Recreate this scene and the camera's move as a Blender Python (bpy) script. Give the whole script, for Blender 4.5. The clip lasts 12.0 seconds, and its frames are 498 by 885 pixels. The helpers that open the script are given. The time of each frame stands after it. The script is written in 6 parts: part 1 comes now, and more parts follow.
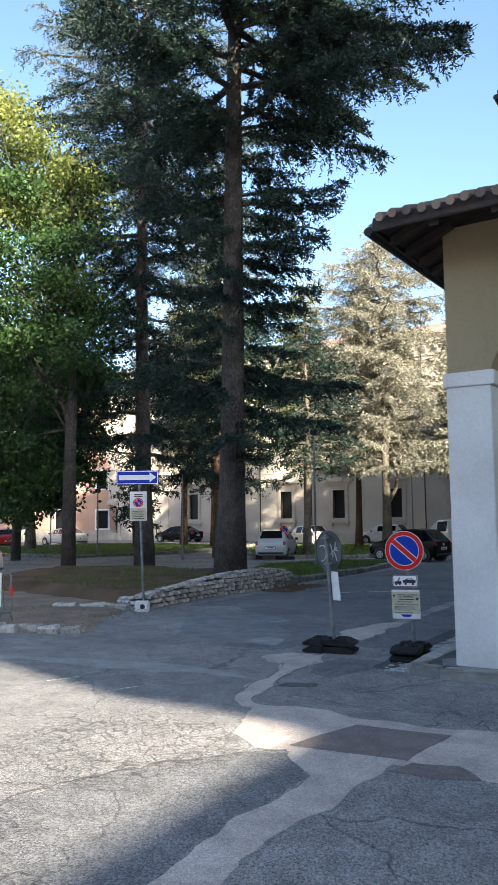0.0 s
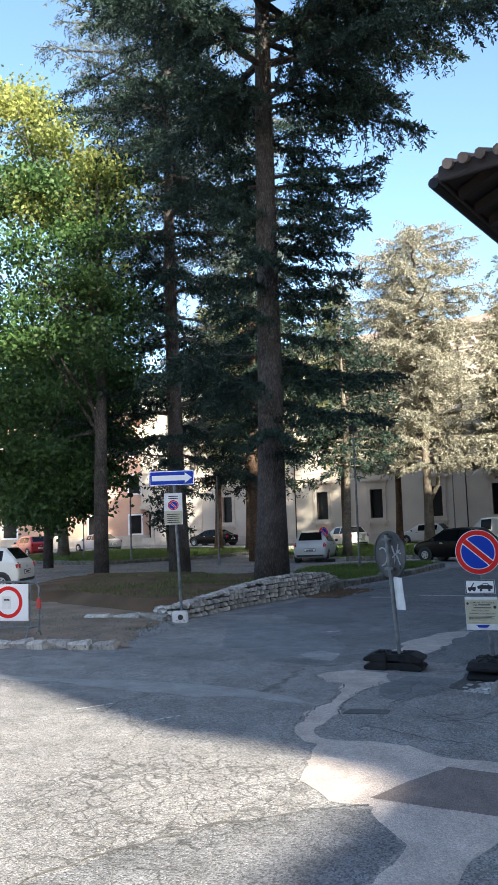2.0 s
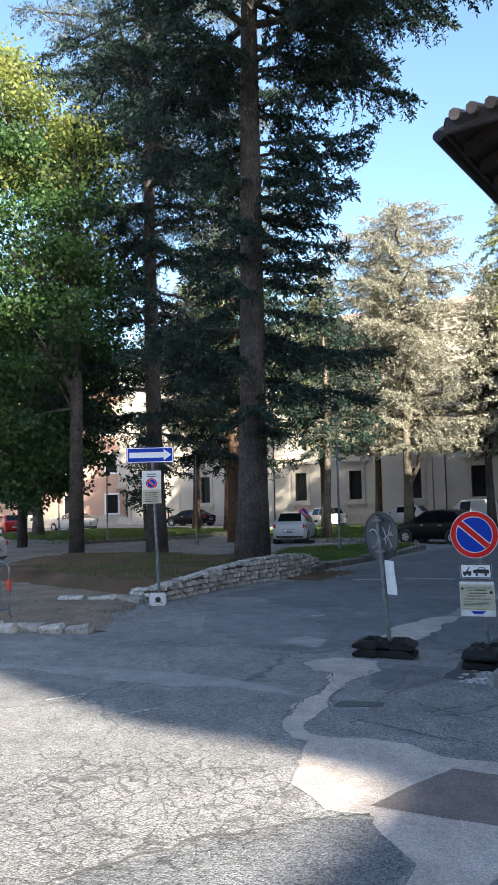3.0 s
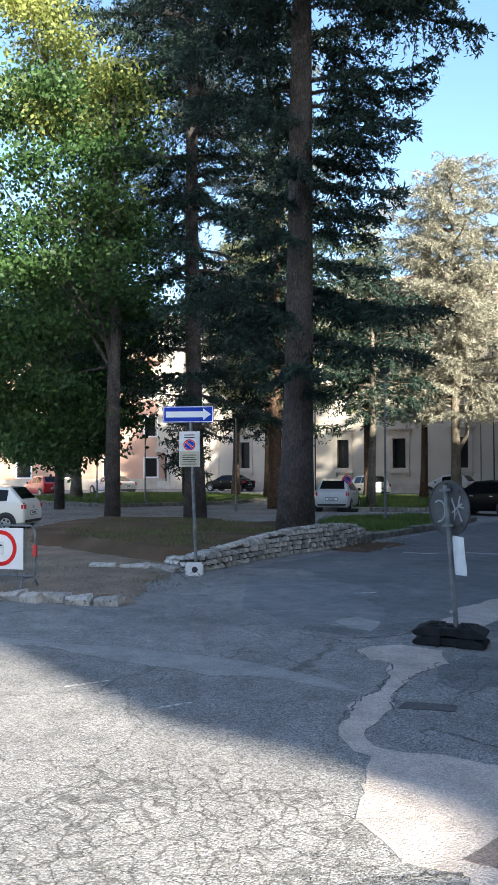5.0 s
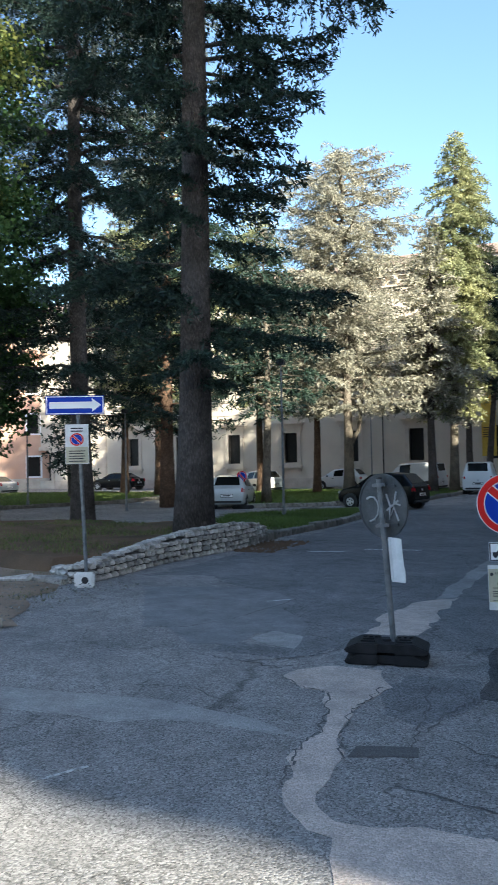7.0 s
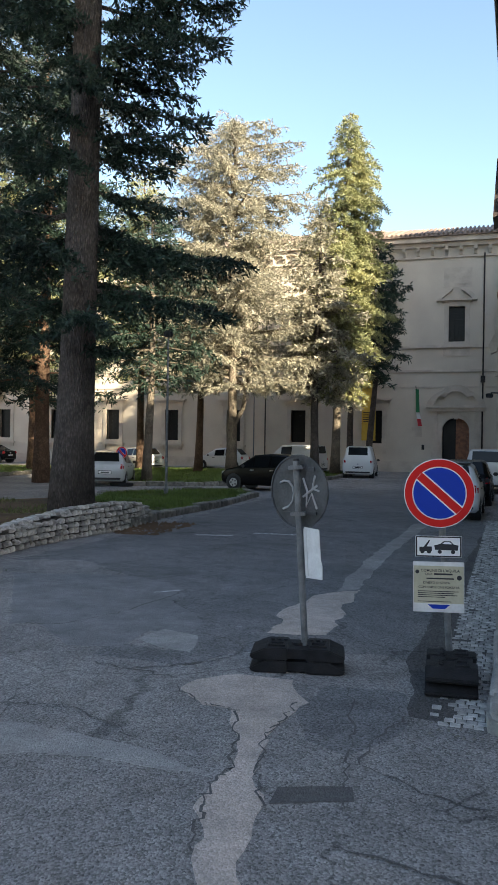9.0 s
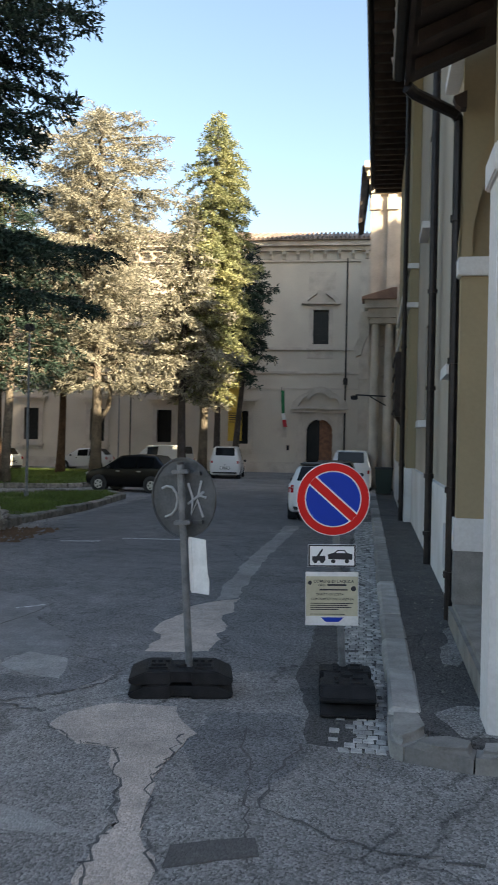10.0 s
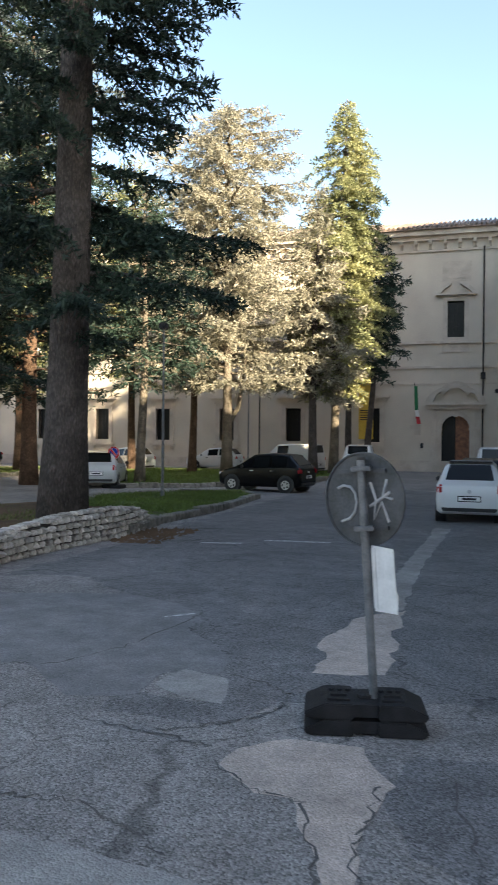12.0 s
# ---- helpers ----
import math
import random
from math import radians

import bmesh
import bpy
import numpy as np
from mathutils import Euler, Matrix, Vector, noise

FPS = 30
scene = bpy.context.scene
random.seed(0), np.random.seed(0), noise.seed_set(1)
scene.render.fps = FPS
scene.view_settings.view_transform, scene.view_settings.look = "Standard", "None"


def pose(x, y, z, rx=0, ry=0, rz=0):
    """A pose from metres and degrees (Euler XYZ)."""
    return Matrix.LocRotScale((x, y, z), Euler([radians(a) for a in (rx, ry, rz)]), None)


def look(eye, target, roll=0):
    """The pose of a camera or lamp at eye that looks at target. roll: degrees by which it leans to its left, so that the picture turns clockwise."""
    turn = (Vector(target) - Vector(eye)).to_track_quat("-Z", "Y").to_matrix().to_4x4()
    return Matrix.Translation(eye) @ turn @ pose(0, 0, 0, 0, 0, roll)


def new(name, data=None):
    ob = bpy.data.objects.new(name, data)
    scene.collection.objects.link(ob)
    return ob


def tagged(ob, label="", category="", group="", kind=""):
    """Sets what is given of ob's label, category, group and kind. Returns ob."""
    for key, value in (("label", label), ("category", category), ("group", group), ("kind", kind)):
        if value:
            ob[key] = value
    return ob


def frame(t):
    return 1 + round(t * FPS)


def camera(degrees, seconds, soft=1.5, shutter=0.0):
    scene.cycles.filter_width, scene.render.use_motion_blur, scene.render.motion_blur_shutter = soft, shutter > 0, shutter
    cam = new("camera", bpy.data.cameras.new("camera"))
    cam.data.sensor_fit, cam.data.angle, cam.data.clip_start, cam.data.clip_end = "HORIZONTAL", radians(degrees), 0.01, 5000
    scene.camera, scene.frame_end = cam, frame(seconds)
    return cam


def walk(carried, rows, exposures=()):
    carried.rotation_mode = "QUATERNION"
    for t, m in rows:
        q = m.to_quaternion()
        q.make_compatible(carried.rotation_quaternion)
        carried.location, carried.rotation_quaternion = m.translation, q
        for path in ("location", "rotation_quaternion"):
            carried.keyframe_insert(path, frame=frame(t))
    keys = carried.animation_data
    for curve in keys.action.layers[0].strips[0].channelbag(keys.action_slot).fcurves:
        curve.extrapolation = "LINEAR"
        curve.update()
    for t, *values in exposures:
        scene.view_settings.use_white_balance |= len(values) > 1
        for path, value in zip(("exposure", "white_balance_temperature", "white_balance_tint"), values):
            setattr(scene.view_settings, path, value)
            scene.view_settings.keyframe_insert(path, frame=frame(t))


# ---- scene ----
cam = camera(35.4, 12.0, 1.1, 0.4)
PATH = [
    (0, (0.537, 1.249, 2.169), (-0.487, 2.956, 2.359), -0.7),
    (0.5, (0.313, 1.495, 2.185), (-0.747, 3.18, 2.379), 0.5),
    (1, (0.053, 1.708, 2.18), (-1.01, 3.391, 2.369), 1.5),
    (1.5, (-0.193, 2.035, 2.146), (-1.247, 3.722, 2.349), -1.8),
    (2, (-0.4, 2.317, 2.154), (-1.49, 3.982, 2.352), -1.9),
    (2.5, (-0.651, 2.543, 2.151), (-1.73, 4.217, 2.342), -1.9),
    (2.7, (-0.737, 2.664, 2.143), (-1.802, 4.348, 2.315), -1.7),
    (4.3, (-1.311, 3.466, 2.115), (-2.324, 5.189, 2.212), -1.1),
    (4.5, (-1.393, 3.578, 2.114), (-2.423, 5.29, 2.191), -1.0),
    (5, (-1.641, 3.868, 2.099), (-2.775, 5.515, 2.162), -0.2),
    (5.5, (-1.874, 4.067, 2.093), (-3.012, 5.711, 2.147), -0.1),
    (6, (-2.078, 4.357, 2.093), (-3.14, 6.051, 2.142), -1.1),
    (6.5, (-2.332, 4.713, 2.089), (-3.374, 6.419, 2.139), -1.0),
    (7, (-2.601, 4.994, 2.079), (-3.487, 6.786, 2.13), -1.2),
    (7.2, (-2.657, 5.05, 2.061), (-3.517, 6.855, 2.107), -1.1),
    (8.8, (-3.238, 5.853, 2.049), (-3.846, 7.758, 2.048), 1.2),
    (9, (-3.294, 5.976, 2.054), (-3.89, 7.885, 2.049), 0.9),
    (9.5, (-3.434, 6.25, 2.055), (-3.928, 8.188, 2.053), 1.3),
    (10, (-3.609, 6.531, 2.067), (-3.865, 8.515, 2.068), 1.2),
    (10.5, (-3.724, 6.745, 2.062), (-3.921, 8.735, 2.068), 0.4),
    (11, (-3.85, 7.028, 2.071), (-4.21, 8.995, 2.07), 0.5),
    (11.5, (-4.031, 7.14, 2.024), (-4.483, 9.088, 2.026), 0.8),
    (12, (-4.197, 7.376, 2.006), (-4.763, 9.294, 2.001), 0.6),
]
walk(cam, [(t, look(eye, target, roll)) for t, eye, target, roll in PATH],
     [(0, 2.15, 6000, 7), (4.5, 2.18, 5730, 6), (7, 2.15, 5720, 3), (9, 2.15, 6700, 7), (10.5, 2.24, 7150, 8), (11.3, 2.18, 6600, 7), (12, 2.45, 6950, 8)])

# ---- world, sun, exposure ----
SUN_EL, SUN_DIR = 26.0, (-0.84, 0.5426)
world = bpy.data.worlds.new("world")
scene.world = world
world.use_nodes = True
wn = world.node_tree.nodes
sky = wn.new("ShaderNodeTexSky")
sky.sky_type, sky.sun_disc = "NISHITA", False
sky.sun_elevation = radians(SUN_EL)
sky.sun_rotation = math.atan2(-SUN_DIR[0], -SUN_DIR[1])
sky.air_density, sky.dust_density, sky.ozone_density = 1.0, 1.3, 1.0
wn["Background"].inputs[1].default_value = 0.088
world.node_tree.links.new(sky.outputs[0], wn["Background"].inputs[0])
sun_data = bpy.data.lights.new("sun", "SUN")
sun_data.energy, sun_data.angle, sun_data.color = 5.0, radians(1.1), (1.0, 0.86, 0.66)
sun = new("sun", sun_data)
ce = math.cos(radians(SUN_EL))
sun.matrix_world = look((30, -60, 60), (30 + SUN_DIR[0] * ce, -60 + SUN_DIR[1] * ce, 60 - math.sin(radians(SUN_EL))))
scene.view_settings.exposure = 2.15


# ---- materials ----
def material(name, color, rough=0.8, metal=0.0, dark=None, scale=6.0, fine=60.0, bump=0.15, mix=0.5, spec=0.5, per=None, coat=0.0):
    """Two scales of variation on a base colour, and fine relief. per: 'object' or 'island' shifts the tone piece by piece."""
    m = bpy.data.materials.new(name)
    m.use_nodes = True
    nt = m.node_tree
    n, l = nt.nodes, nt.links
    b = n["Principled BSDF"]
    b.inputs["Roughness"].default_value, b.inputs["Metallic"].default_value = rough, metal
    b.inputs["Specular IOR Level"].default_value = spec
    b.inputs["Coat Weight"].default_value = coat
    dark = dark or tuple(c * 0.62 for c in color)
    tc = n.new("ShaderNodeTexCoord")
    big, small = n.new("ShaderNodeTexNoise"), n.new("ShaderNodeTexNoise")
    for tex, s, d in ((big, scale, 5), (small, fine, 3)):
        tex.inputs["Scale"].default_value, tex.inputs["Detail"].default_value = s, d
        l.new(tc.outputs["Object"], tex.inputs["Vector"])
    add = n.new("ShaderNodeMath")
    add.operation = "MULTIPLY_ADD"
    l.new(small.outputs[0], add.inputs[0])
    add.inputs[1].default_value = 0.4
    l.new(big.outputs[0], add.inputs[2])
    ramp = n.new("ShaderNodeMapRange")
    ramp.inputs[1].default_value, ramp.inputs[2].default_value = 0.7 - 0.3 * mix, 0.7 + 0.3 * mix
    l.new(add.outputs[0], ramp.inputs[0])
    col = n.new("ShaderNodeMix")
    col.data_type = "RGBA"
    col.inputs[6].default_value, col.inputs[7].default_value = (*dark, 1), (*color, 1)
    l.new(ramp.outputs[0], col.inputs[0])
    out = col.outputs[2]
    if per:
        src = n.new("ShaderNodeObjectInfo" if per == "object" else "ShaderNodeNewGeometry")
        val = n.new("ShaderNodeMapRange")
        val.inputs[3].default_value, val.inputs[4].default_value = 0.65, 1.3
        l.new(src.outputs["Random" if per == "object" else "Random Per Island"], val.inputs[0])
        hsv = n.new("ShaderNodeHueSaturation")
        l.new(val.outputs[0], hsv.inputs["Value"])
        l.new(out, hsv.inputs["Color"])
        out = hsv.outputs[0]
    l.new(out, b.inputs["Base Color"])
    if bump:
        bp = n.new("ShaderNodeBump")
        bp.inputs["Strength"].default_value, bp.inputs["Distance"].default_value = bump, 0.02
        l.new(small.outputs[0], bp.inputs["Height"])
        l.new(bp.outputs[0], b.inputs["Normal"])
    return m


def plain(name, color, rough=0.5, metal=0.0, emit=0.0, coat=0.0):
    m = bpy.data.materials.new(name)
    m.use_nodes = True
    b = m.node_tree.nodes["Principled BSDF"]
    b.inputs["Base Color"].default_value = (*color, 1)
    b.inputs["Roughness"].default_value, b.inputs["Metallic"].default_value = rough, metal
    b.inputs["Coat Weight"].default_value = coat
    return m


def asphalt_material(name, light, dark, crack=True):
    """Worn road: chippings, large worn and tarry areas, and fine cracks."""
    m = material(name, light, 0.9, 0, dark, 0.45, 95.0, 0.55, 0.9, 0.35)
    nt = m.node_tree
    n, l = nt.nodes, nt.links
    tc = next(x for x in n if x.type == "TEX_COORD")
    b = n["Principled BSDF"]
    base = b.inputs["Base Color"].links[0].from_socket
    stone = n.new("ShaderNodeTexVoronoi")
    stone.inputs["Scale"].default_value = 78
    l.new(tc.outputs["Object"], stone.inputs["Vector"])
    sh = n.new("ShaderNodeMapRange")
    sh.inputs[1].default_value, sh.inputs[2].default_value, sh.inputs[3].default_value, sh.inputs[4].default_value = 0.0, 1.0, *((0.3, 1.6) if crack else (0.72, 1.28))
    l.new(stone.outputs["Color"], sh.inputs[0])
    spots = n.new("ShaderNodeTexNoise")
    spots.inputs["Scale"].default_value, spots.inputs["Detail"].default_value, spots.inputs["Roughness"].default_value = 2.6, 8, 0.7
    l.new(tc.outputs["Object"], spots.inputs["Vector"])
    sp = n.new("ShaderNodeMapRange")
    sp.inputs[1].default_value, sp.inputs[2].default_value, sp.inputs[3].default_value, sp.inputs[4].default_value = 0.3, 0.7, 0.72, 1.25
    l.new(spots.outputs[0], sp.inputs[0])
    mul = n.new("ShaderNodeMath")
    mul.operation = "MULTIPLY"
    l.new(sh.outputs[0], mul.inputs[0])
    l.new(sp.outputs[0], mul.inputs[1])
    val = mul.outputs[0]
    if crack:
        wob = n.new("ShaderNodeTexNoise")
        wob.inputs["Scale"].default_value, wob.inputs["Detail"].default_value = 3.0, 4
        l.new(tc.outputs["Object"], wob.inputs["Vector"])
        va = n.new("ShaderNodeVectorMath")
        va.operation = "MULTIPLY_ADD"
        l.new(wob.outputs["Color"], va.inputs[0])
        va.inputs[1].default_value = (0.5, 0.5, 0)
        l.new(tc.outputs["Object"], va.inputs[2])
        cr = n.new("ShaderNodeTexVoronoi")
        cr.feature = "DISTANCE_TO_EDGE"
        cr.inputs["Scale"].default_value = 0.55
        l.new(va.outputs[0], cr.inputs["Vector"])
        cm = n.new("ShaderNodeMapRange")
        cm.inputs[1].default_value, cm.inputs[2].default_value, cm.inputs[3].default_value = 0.002, 0.007, 0.55
        l.new(cr.outputs["Distance"], cm.inputs[0])
        m2 = n.new("ShaderNodeMath")
        m2.operation = "MULTIPLY"
        gate = n.new("ShaderNodeTexNoise")
        gate.inputs["Scale"].default_value, gate.inputs["Detail"].default_value = 0.35, 2
        l.new(tc.outputs["Object"], gate.inputs["Vector"])
        gm = n.new("ShaderNodeMapRange")
        gm.inputs[1].default_value, gm.inputs[2].default_value = 0.47, 0.6
        l.new(gate.outputs[0], gm.inputs[0])
        mx = n.new("ShaderNodeMath")
        mx.operation = "MAXIMUM"
        l.new(cm.outputs[0], mx.inputs[0])
        l.new(gm.outputs[0], mx.inputs[1])
        l.new(val, m2.inputs[0])
        l.new(mx.outputs[0], m2.inputs[1])
        val = m2.outputs[0]
        # crazed areas where the surface has broken into small plates
        for cx, cy, r in ((-4.6, 7.3, 1.0), (-4.4, 5.0, 0.6)):
            near, far = n.new("ShaderNodeVectorMath"), n.new("ShaderNodeMapRange")
            near.operation = "DISTANCE"
            near.inputs[1].default_value = (cx + 0.25, cy + 0.25, 0)
            l.new(va.outputs[0], near.inputs[0])
            far.inputs[1].default_value, far.inputs[2].default_value = r * 0.5, r * 1.4
            l.new(near.outputs["Value"], far.inputs[0])
            cz, ce_ = n.new("ShaderNodeTexVoronoi"), n.new("ShaderNodeMapRange")
            cz.feature = "DISTANCE_TO_EDGE"
            cz.inputs["Scale"].default_value = 6.5
            l.new(va.outputs[0], cz.inputs["Vector"])
            ce_.inputs[1].default_value, ce_.inputs[2].default_value, ce_.inputs[3].default_value = 0.02, 0.075, 0.5
            l.new(cz.outputs["Distance"], ce_.inputs[0])
            mm, m3 = n.new("ShaderNodeMath"), n.new("ShaderNodeMath")
            mm.operation, m3.operation = "MAXIMUM", "MULTIPLY"
            l.new(ce_.outputs[0], mm.inputs[0])
            l.new(far.outputs[0], mm.inputs[1])
            l.new(val, m3.inputs[0])
            l.new(mm.outputs[0], m3.inputs[1])
            val = m3.outputs[0]
    hsv = n.new("ShaderNodeHueSaturation")
    l.new(base, hsv.inputs["Color"])
    l.new(val, hsv.inputs["Value"])
    l.new(hsv.outputs[0], b.inputs["Base Color"])
    bp = next(x for x in n if x.type == "BUMP")
    l.new(stone.outputs["Distance"], bp.inputs["Height"])
    bp.invert = True
    bp.inputs["Distance"].default_value = 0.014
    return m


def leaf_material(name, color, dark, see=0.35):
    m = material(name, color, 0.55, 0, dark, 0.5, 9.0, 0, 0.8, 0.3, per="island")
    nt = m.node_tree
    n, l = nt.nodes, nt.links
    b, out = n["Principled BSDF"], n["Material Output"]
    tr, mx = n.new("ShaderNodeBsdfTranslucent"), n.new("ShaderNodeMixShader")
    l.new(b.inputs["Base Color"].links[0].from_socket, tr.inputs[0])
    mx.inputs[0].default_value = see
    l.new(b.outputs[0], mx.inputs[1])
    l.new(tr.outputs[0], mx.inputs[2])
    l.new(mx.outputs[0], out.inputs[0])
    return m


def bark_material(name, color, dark):
    m = material(name, color, 0.95, 0, dark, 3.0, 30.0, 0.9, 0.8, 0.2)
    nt = m.node_tree
    n, l = nt.nodes, nt.links
    mp, vo = n.new("ShaderNodeMapping"), n.new("ShaderNodeTexVoronoi")
    mp.inputs["Scale"].default_value = (1, 1, 0.28)
    vo.inputs["Scale"].default_value = 34
    l.new(next(x for x in n if x.type == "TEX_COORD").outputs["Object"], mp.inputs[0])
    l.new(mp.outputs[0], vo.inputs["Vector"])
    bp = next(x for x in n if x.type == "BUMP")
    bp.inputs["Distance"].default_value = 0.05
    l.new(vo.outputs["Distance"], bp.inputs["Height"])
    bp.invert = True
    b = n["Principled BSDF"]
    base = b.inputs["Base Color"].links[0].from_socket
    mr, hsv = n.new("ShaderNodeMapRange"), n.new("ShaderNodeHueSaturation")
    mr.inputs[1].default_value, mr.inputs[2].default_value, mr.inputs[3].default_value, mr.inputs[4].default_value = 0.15, 0.6, 1.12, 0.62
    l.new(vo.outputs["Distance"], mr.inputs[0])
    l.new(base, hsv.inputs["Color"])
    l.new(mr.outputs[0], hsv.inputs["Value"])
    l.new(hsv.outputs[0], b.inputs["Base Color"])
    return m


ASPHALT = asphalt_material("road_asphalt", (0.31, 0.293, 0.278), (0.165, 0.16, 0.158))
ASPHALT_DARK = asphalt_material("pavement_asphalt", (0.125, 0.118, 0.112), (0.055, 0.054, 0.054))
ASPHALT_MID = asphalt_material("side_road_asphalt", (0.21, 0.205, 0.205), (0.125, 0.124, 0.127))
ASPHALT_SMOOTH = asphalt_material("smooth_asphalt", (0.22, 0.218, 0.22), (0.16, 0.16, 0.163), False)
PATCH_PALE = asphalt_material("pale_patch", (0.53, 0.455, 0.405), (0.36, 0.31, 0.275), False)
PATCH_GREY = asphalt_material("grey_patch", (0.34, 0.33, 0.315), (0.22, 0.215, 0.21), False)
PATCH_TAR = asphalt_material("tar_patch", (0.13, 0.125, 0.122), (0.075, 0.072, 0.07), False)
PATCH_BROWN = asphalt_material("brown_patch", (0.22, 0.18, 0.165), (0.14, 0.115, 0.105), False)
LINE_PAINT = material("worn_white_paint", (0.55, 0.55, 0.54), 0.8, 0, (0.16, 0.16, 0.16), 14, 90, 0.3, 0.35)
KERB_STONE = material("kerb_stone", (0.33, 0.315, 0.295), 0.85, 0, (0.2, 0.19, 0.175), 5, 50, 0.35, 0.7, per="object")
COBBLE = material("white_cobble", (0.46, 0.45, 0.43), 0.8, 0, (0.22, 0.215, 0.21), 9, 60, 0.3, 0.6, per="island")
RUBBLE = material("rubble_stone", (0.52, 0.49, 0.45), 0.9, 0, (0.27, 0.25, 0.225), 7, 45, 0.5, 0.6, per="object")
RUBBLE_STUFF = material("rubble_stone_rest", (0.24, 0.225, 0.195), 0.9, 0, (0.1, 0.095, 0.08), 7, 45, 0.5, 0.6, per="island")
MORTAR = material("mortar", (0.1, 0.09, 0.08), 0.95, 0, (0.05, 0.045, 0.04), 6, 60, 0.5)
SOIL = material("needle_covered_soil", (0.17, 0.11, 0.07), 0.95, 0, (0.075, 0.055, 0.035), 0.8, 40, 0.8, 0.8, 0.1)
GRAVEL = material("gravelly_soil", (0.33, 0.255, 0.19), 0.95, 0, (0.15, 0.115, 0.085), 0.9, 60, 0.8, 0.8, 0.1)
LAWN = material("lawn_soil", (0.09, 0.12, 0.035), 0.95, 0, (0.06, 0.07, 0.025), 0.6, 25, 0.6, 0.8, 0.1)
GRASS = leaf_material("grass_blades", (0.13, 0.19, 0.045), (0.08, 0.12, 0.03), 0.3)
DRY_GRASS = leaf_material("dry_grass_blades", (0.17, 0.16, 0.06), (0.07, 0.1, 0.03), 0.3)
STUCCO = material("aged_cream_stucco", (0.63, 0.56, 0.46), 0.9, 0, (0.47, 0.41, 0.34), 0.45, 14, 0.12, 0.9, 0.2)
STONE_TRIM = material("travertine_trim", (0.6, 0.53, 0.44), 0.8, 0, (0.4, 0.34, 0.28), 1.2, 25, 0.2, 0.8, 0.3)
OCHRE = material("ochre_plaster", (0.37, 0.295, 0.185), 0.9, 0, (0.29, 0.23, 0.145), 0.6, 20, 0.12, 0.8, 0.2)
OLIVE = material("olive_plaster", (0.36, 0.3, 0.19), 0.9, 0, (0.28, 0.235, 0.15), 0.6, 20, 0.12, 0.8, 0.2)
GREIGE = material("grey_beige_plaster", (0.46, 0.415, 0.34), 0.9, 0, (0.36, 0.32, 0.27), 0.6, 20, 0.12, 0.8, 0.2)
WHITE_PLASTER = material("white_painted_plaster", (0.74, 0.73, 0.72), 0.85, 0, (0.56, 0.54, 0.52), 0.8, 30, 0.12, 0.7, 0.25)
PINK_WALL = material("pink_plaster", (0.62, 0.4, 0.3), 0.9, 0, (0.5, 0.31, 0.22), 0.6, 20, 0.1, 0.8, 0.2)
ROOF_TILE = material("clay_roof_tile", (0.42, 0.25, 0.17), 0.85, 0, (0.22, 0.13, 0.1), 1.5, 25, 0.3, 0.8, per="island")
ROOF_EDGE = material("weathered_roof_tile", (0.26, 0.19, 0.15), 0.85, 0, (0.13, 0.1, 0.085), 3, 35, 0.3, 0.8, per="object")
DARK_WOOD = material("dark_stained_wood", (0.045, 0.03, 0.025), 0.7, 0, (0.02, 0.014, 0.012), 4, 50, 0.3)
DOOR_WOOD = material("brown_door_wood", (0.3, 0.12, 0.05), 0.5, 0, (0.16, 0.06, 0.03), 5, 50, 0.2)
PIPE = material("dark_brown_pipe", (0.035, 0.028, 0.027), 0.45, 0.6, (0.018, 0.015, 0.015), 5, 40, 0.1)
IRON = material("black_iron", (0.03, 0.03, 0.033), 0.55, 0.7, (0.015, 0.015, 0.017), 8, 60, 0.2)
GALV = material("galvanised_steel", (0.2, 0.21, 0.225), 0.5, 0.5, (0.11, 0.12, 0.13), 9, 70, 0.1)
SIGN_BACK = material("dull_grey_sign_back", (0.085, 0.09, 0.1), 0.55, 0.35, (0.045, 0.05, 0.055), 6, 50, 0.1)
RUBBER = material("black_rubber", (0.022, 0.022, 0.024), 0.7, 0, (0.011, 0.011, 0.012), 8, 80, 0.3)
SIGN_RED = plain("sign_red", (0.58, 0.014, 0.012), 0.55)
SIGN_BLUE = plain("sign_blue", (0.007, 0.04, 0.36), 0.55)
SIGN_WHITE = plain("sign_white", (0.78, 0.78, 0.78), 0.4)
PAPER = material("weathered_paper", (0.72, 0.72, 0.71), 0.7, 0, (0.58, 0.58, 0.57), 6, 40, 0.05)
PAPER_YELLOW = material("yellowed_paper", (0.5, 0.47, 0.35), 0.7, 0, (0.42, 0.39, 0.28), 6, 40, 0.05)
INK = plain("ink", (0.02, 0.02, 0.025), 0.6)
SCRAWL = plain("scrawled_paint", (0.33, 0.34, 0.35), 0.6)
GLASS_DARK = material("dark_window_glass", (0.01, 0.01, 0.011), 0.3, 0, (0.016, 0.016, 0.016), 1.0, 5, 0, 0.5, 0.25)
CAR_GLASS = plain("tinted_car_glass", (0.008, 0.009, 0.01), 0.06, 0, 0, 0.0)
TYRE = plain("tyre_rubber", (0.015, 0.015, 0.016), 0.85)
RIM = plain("alloy_rim", (0.45, 0.46, 0.48), 0.3, 0.8)
TAIL_RED = plain("tail_lamp_red", (0.42, 0.012, 0.02), 0.15, 0, 0, 0.5)
LAMP_CLEAR = plain("clear_lamp", (0.6, 0.6, 0.62), 0.1, 0, 0, 0.5)
BLACK_TRIM = plain("black_plastic_trim", (0.018, 0.018, 0.02), 0.5)
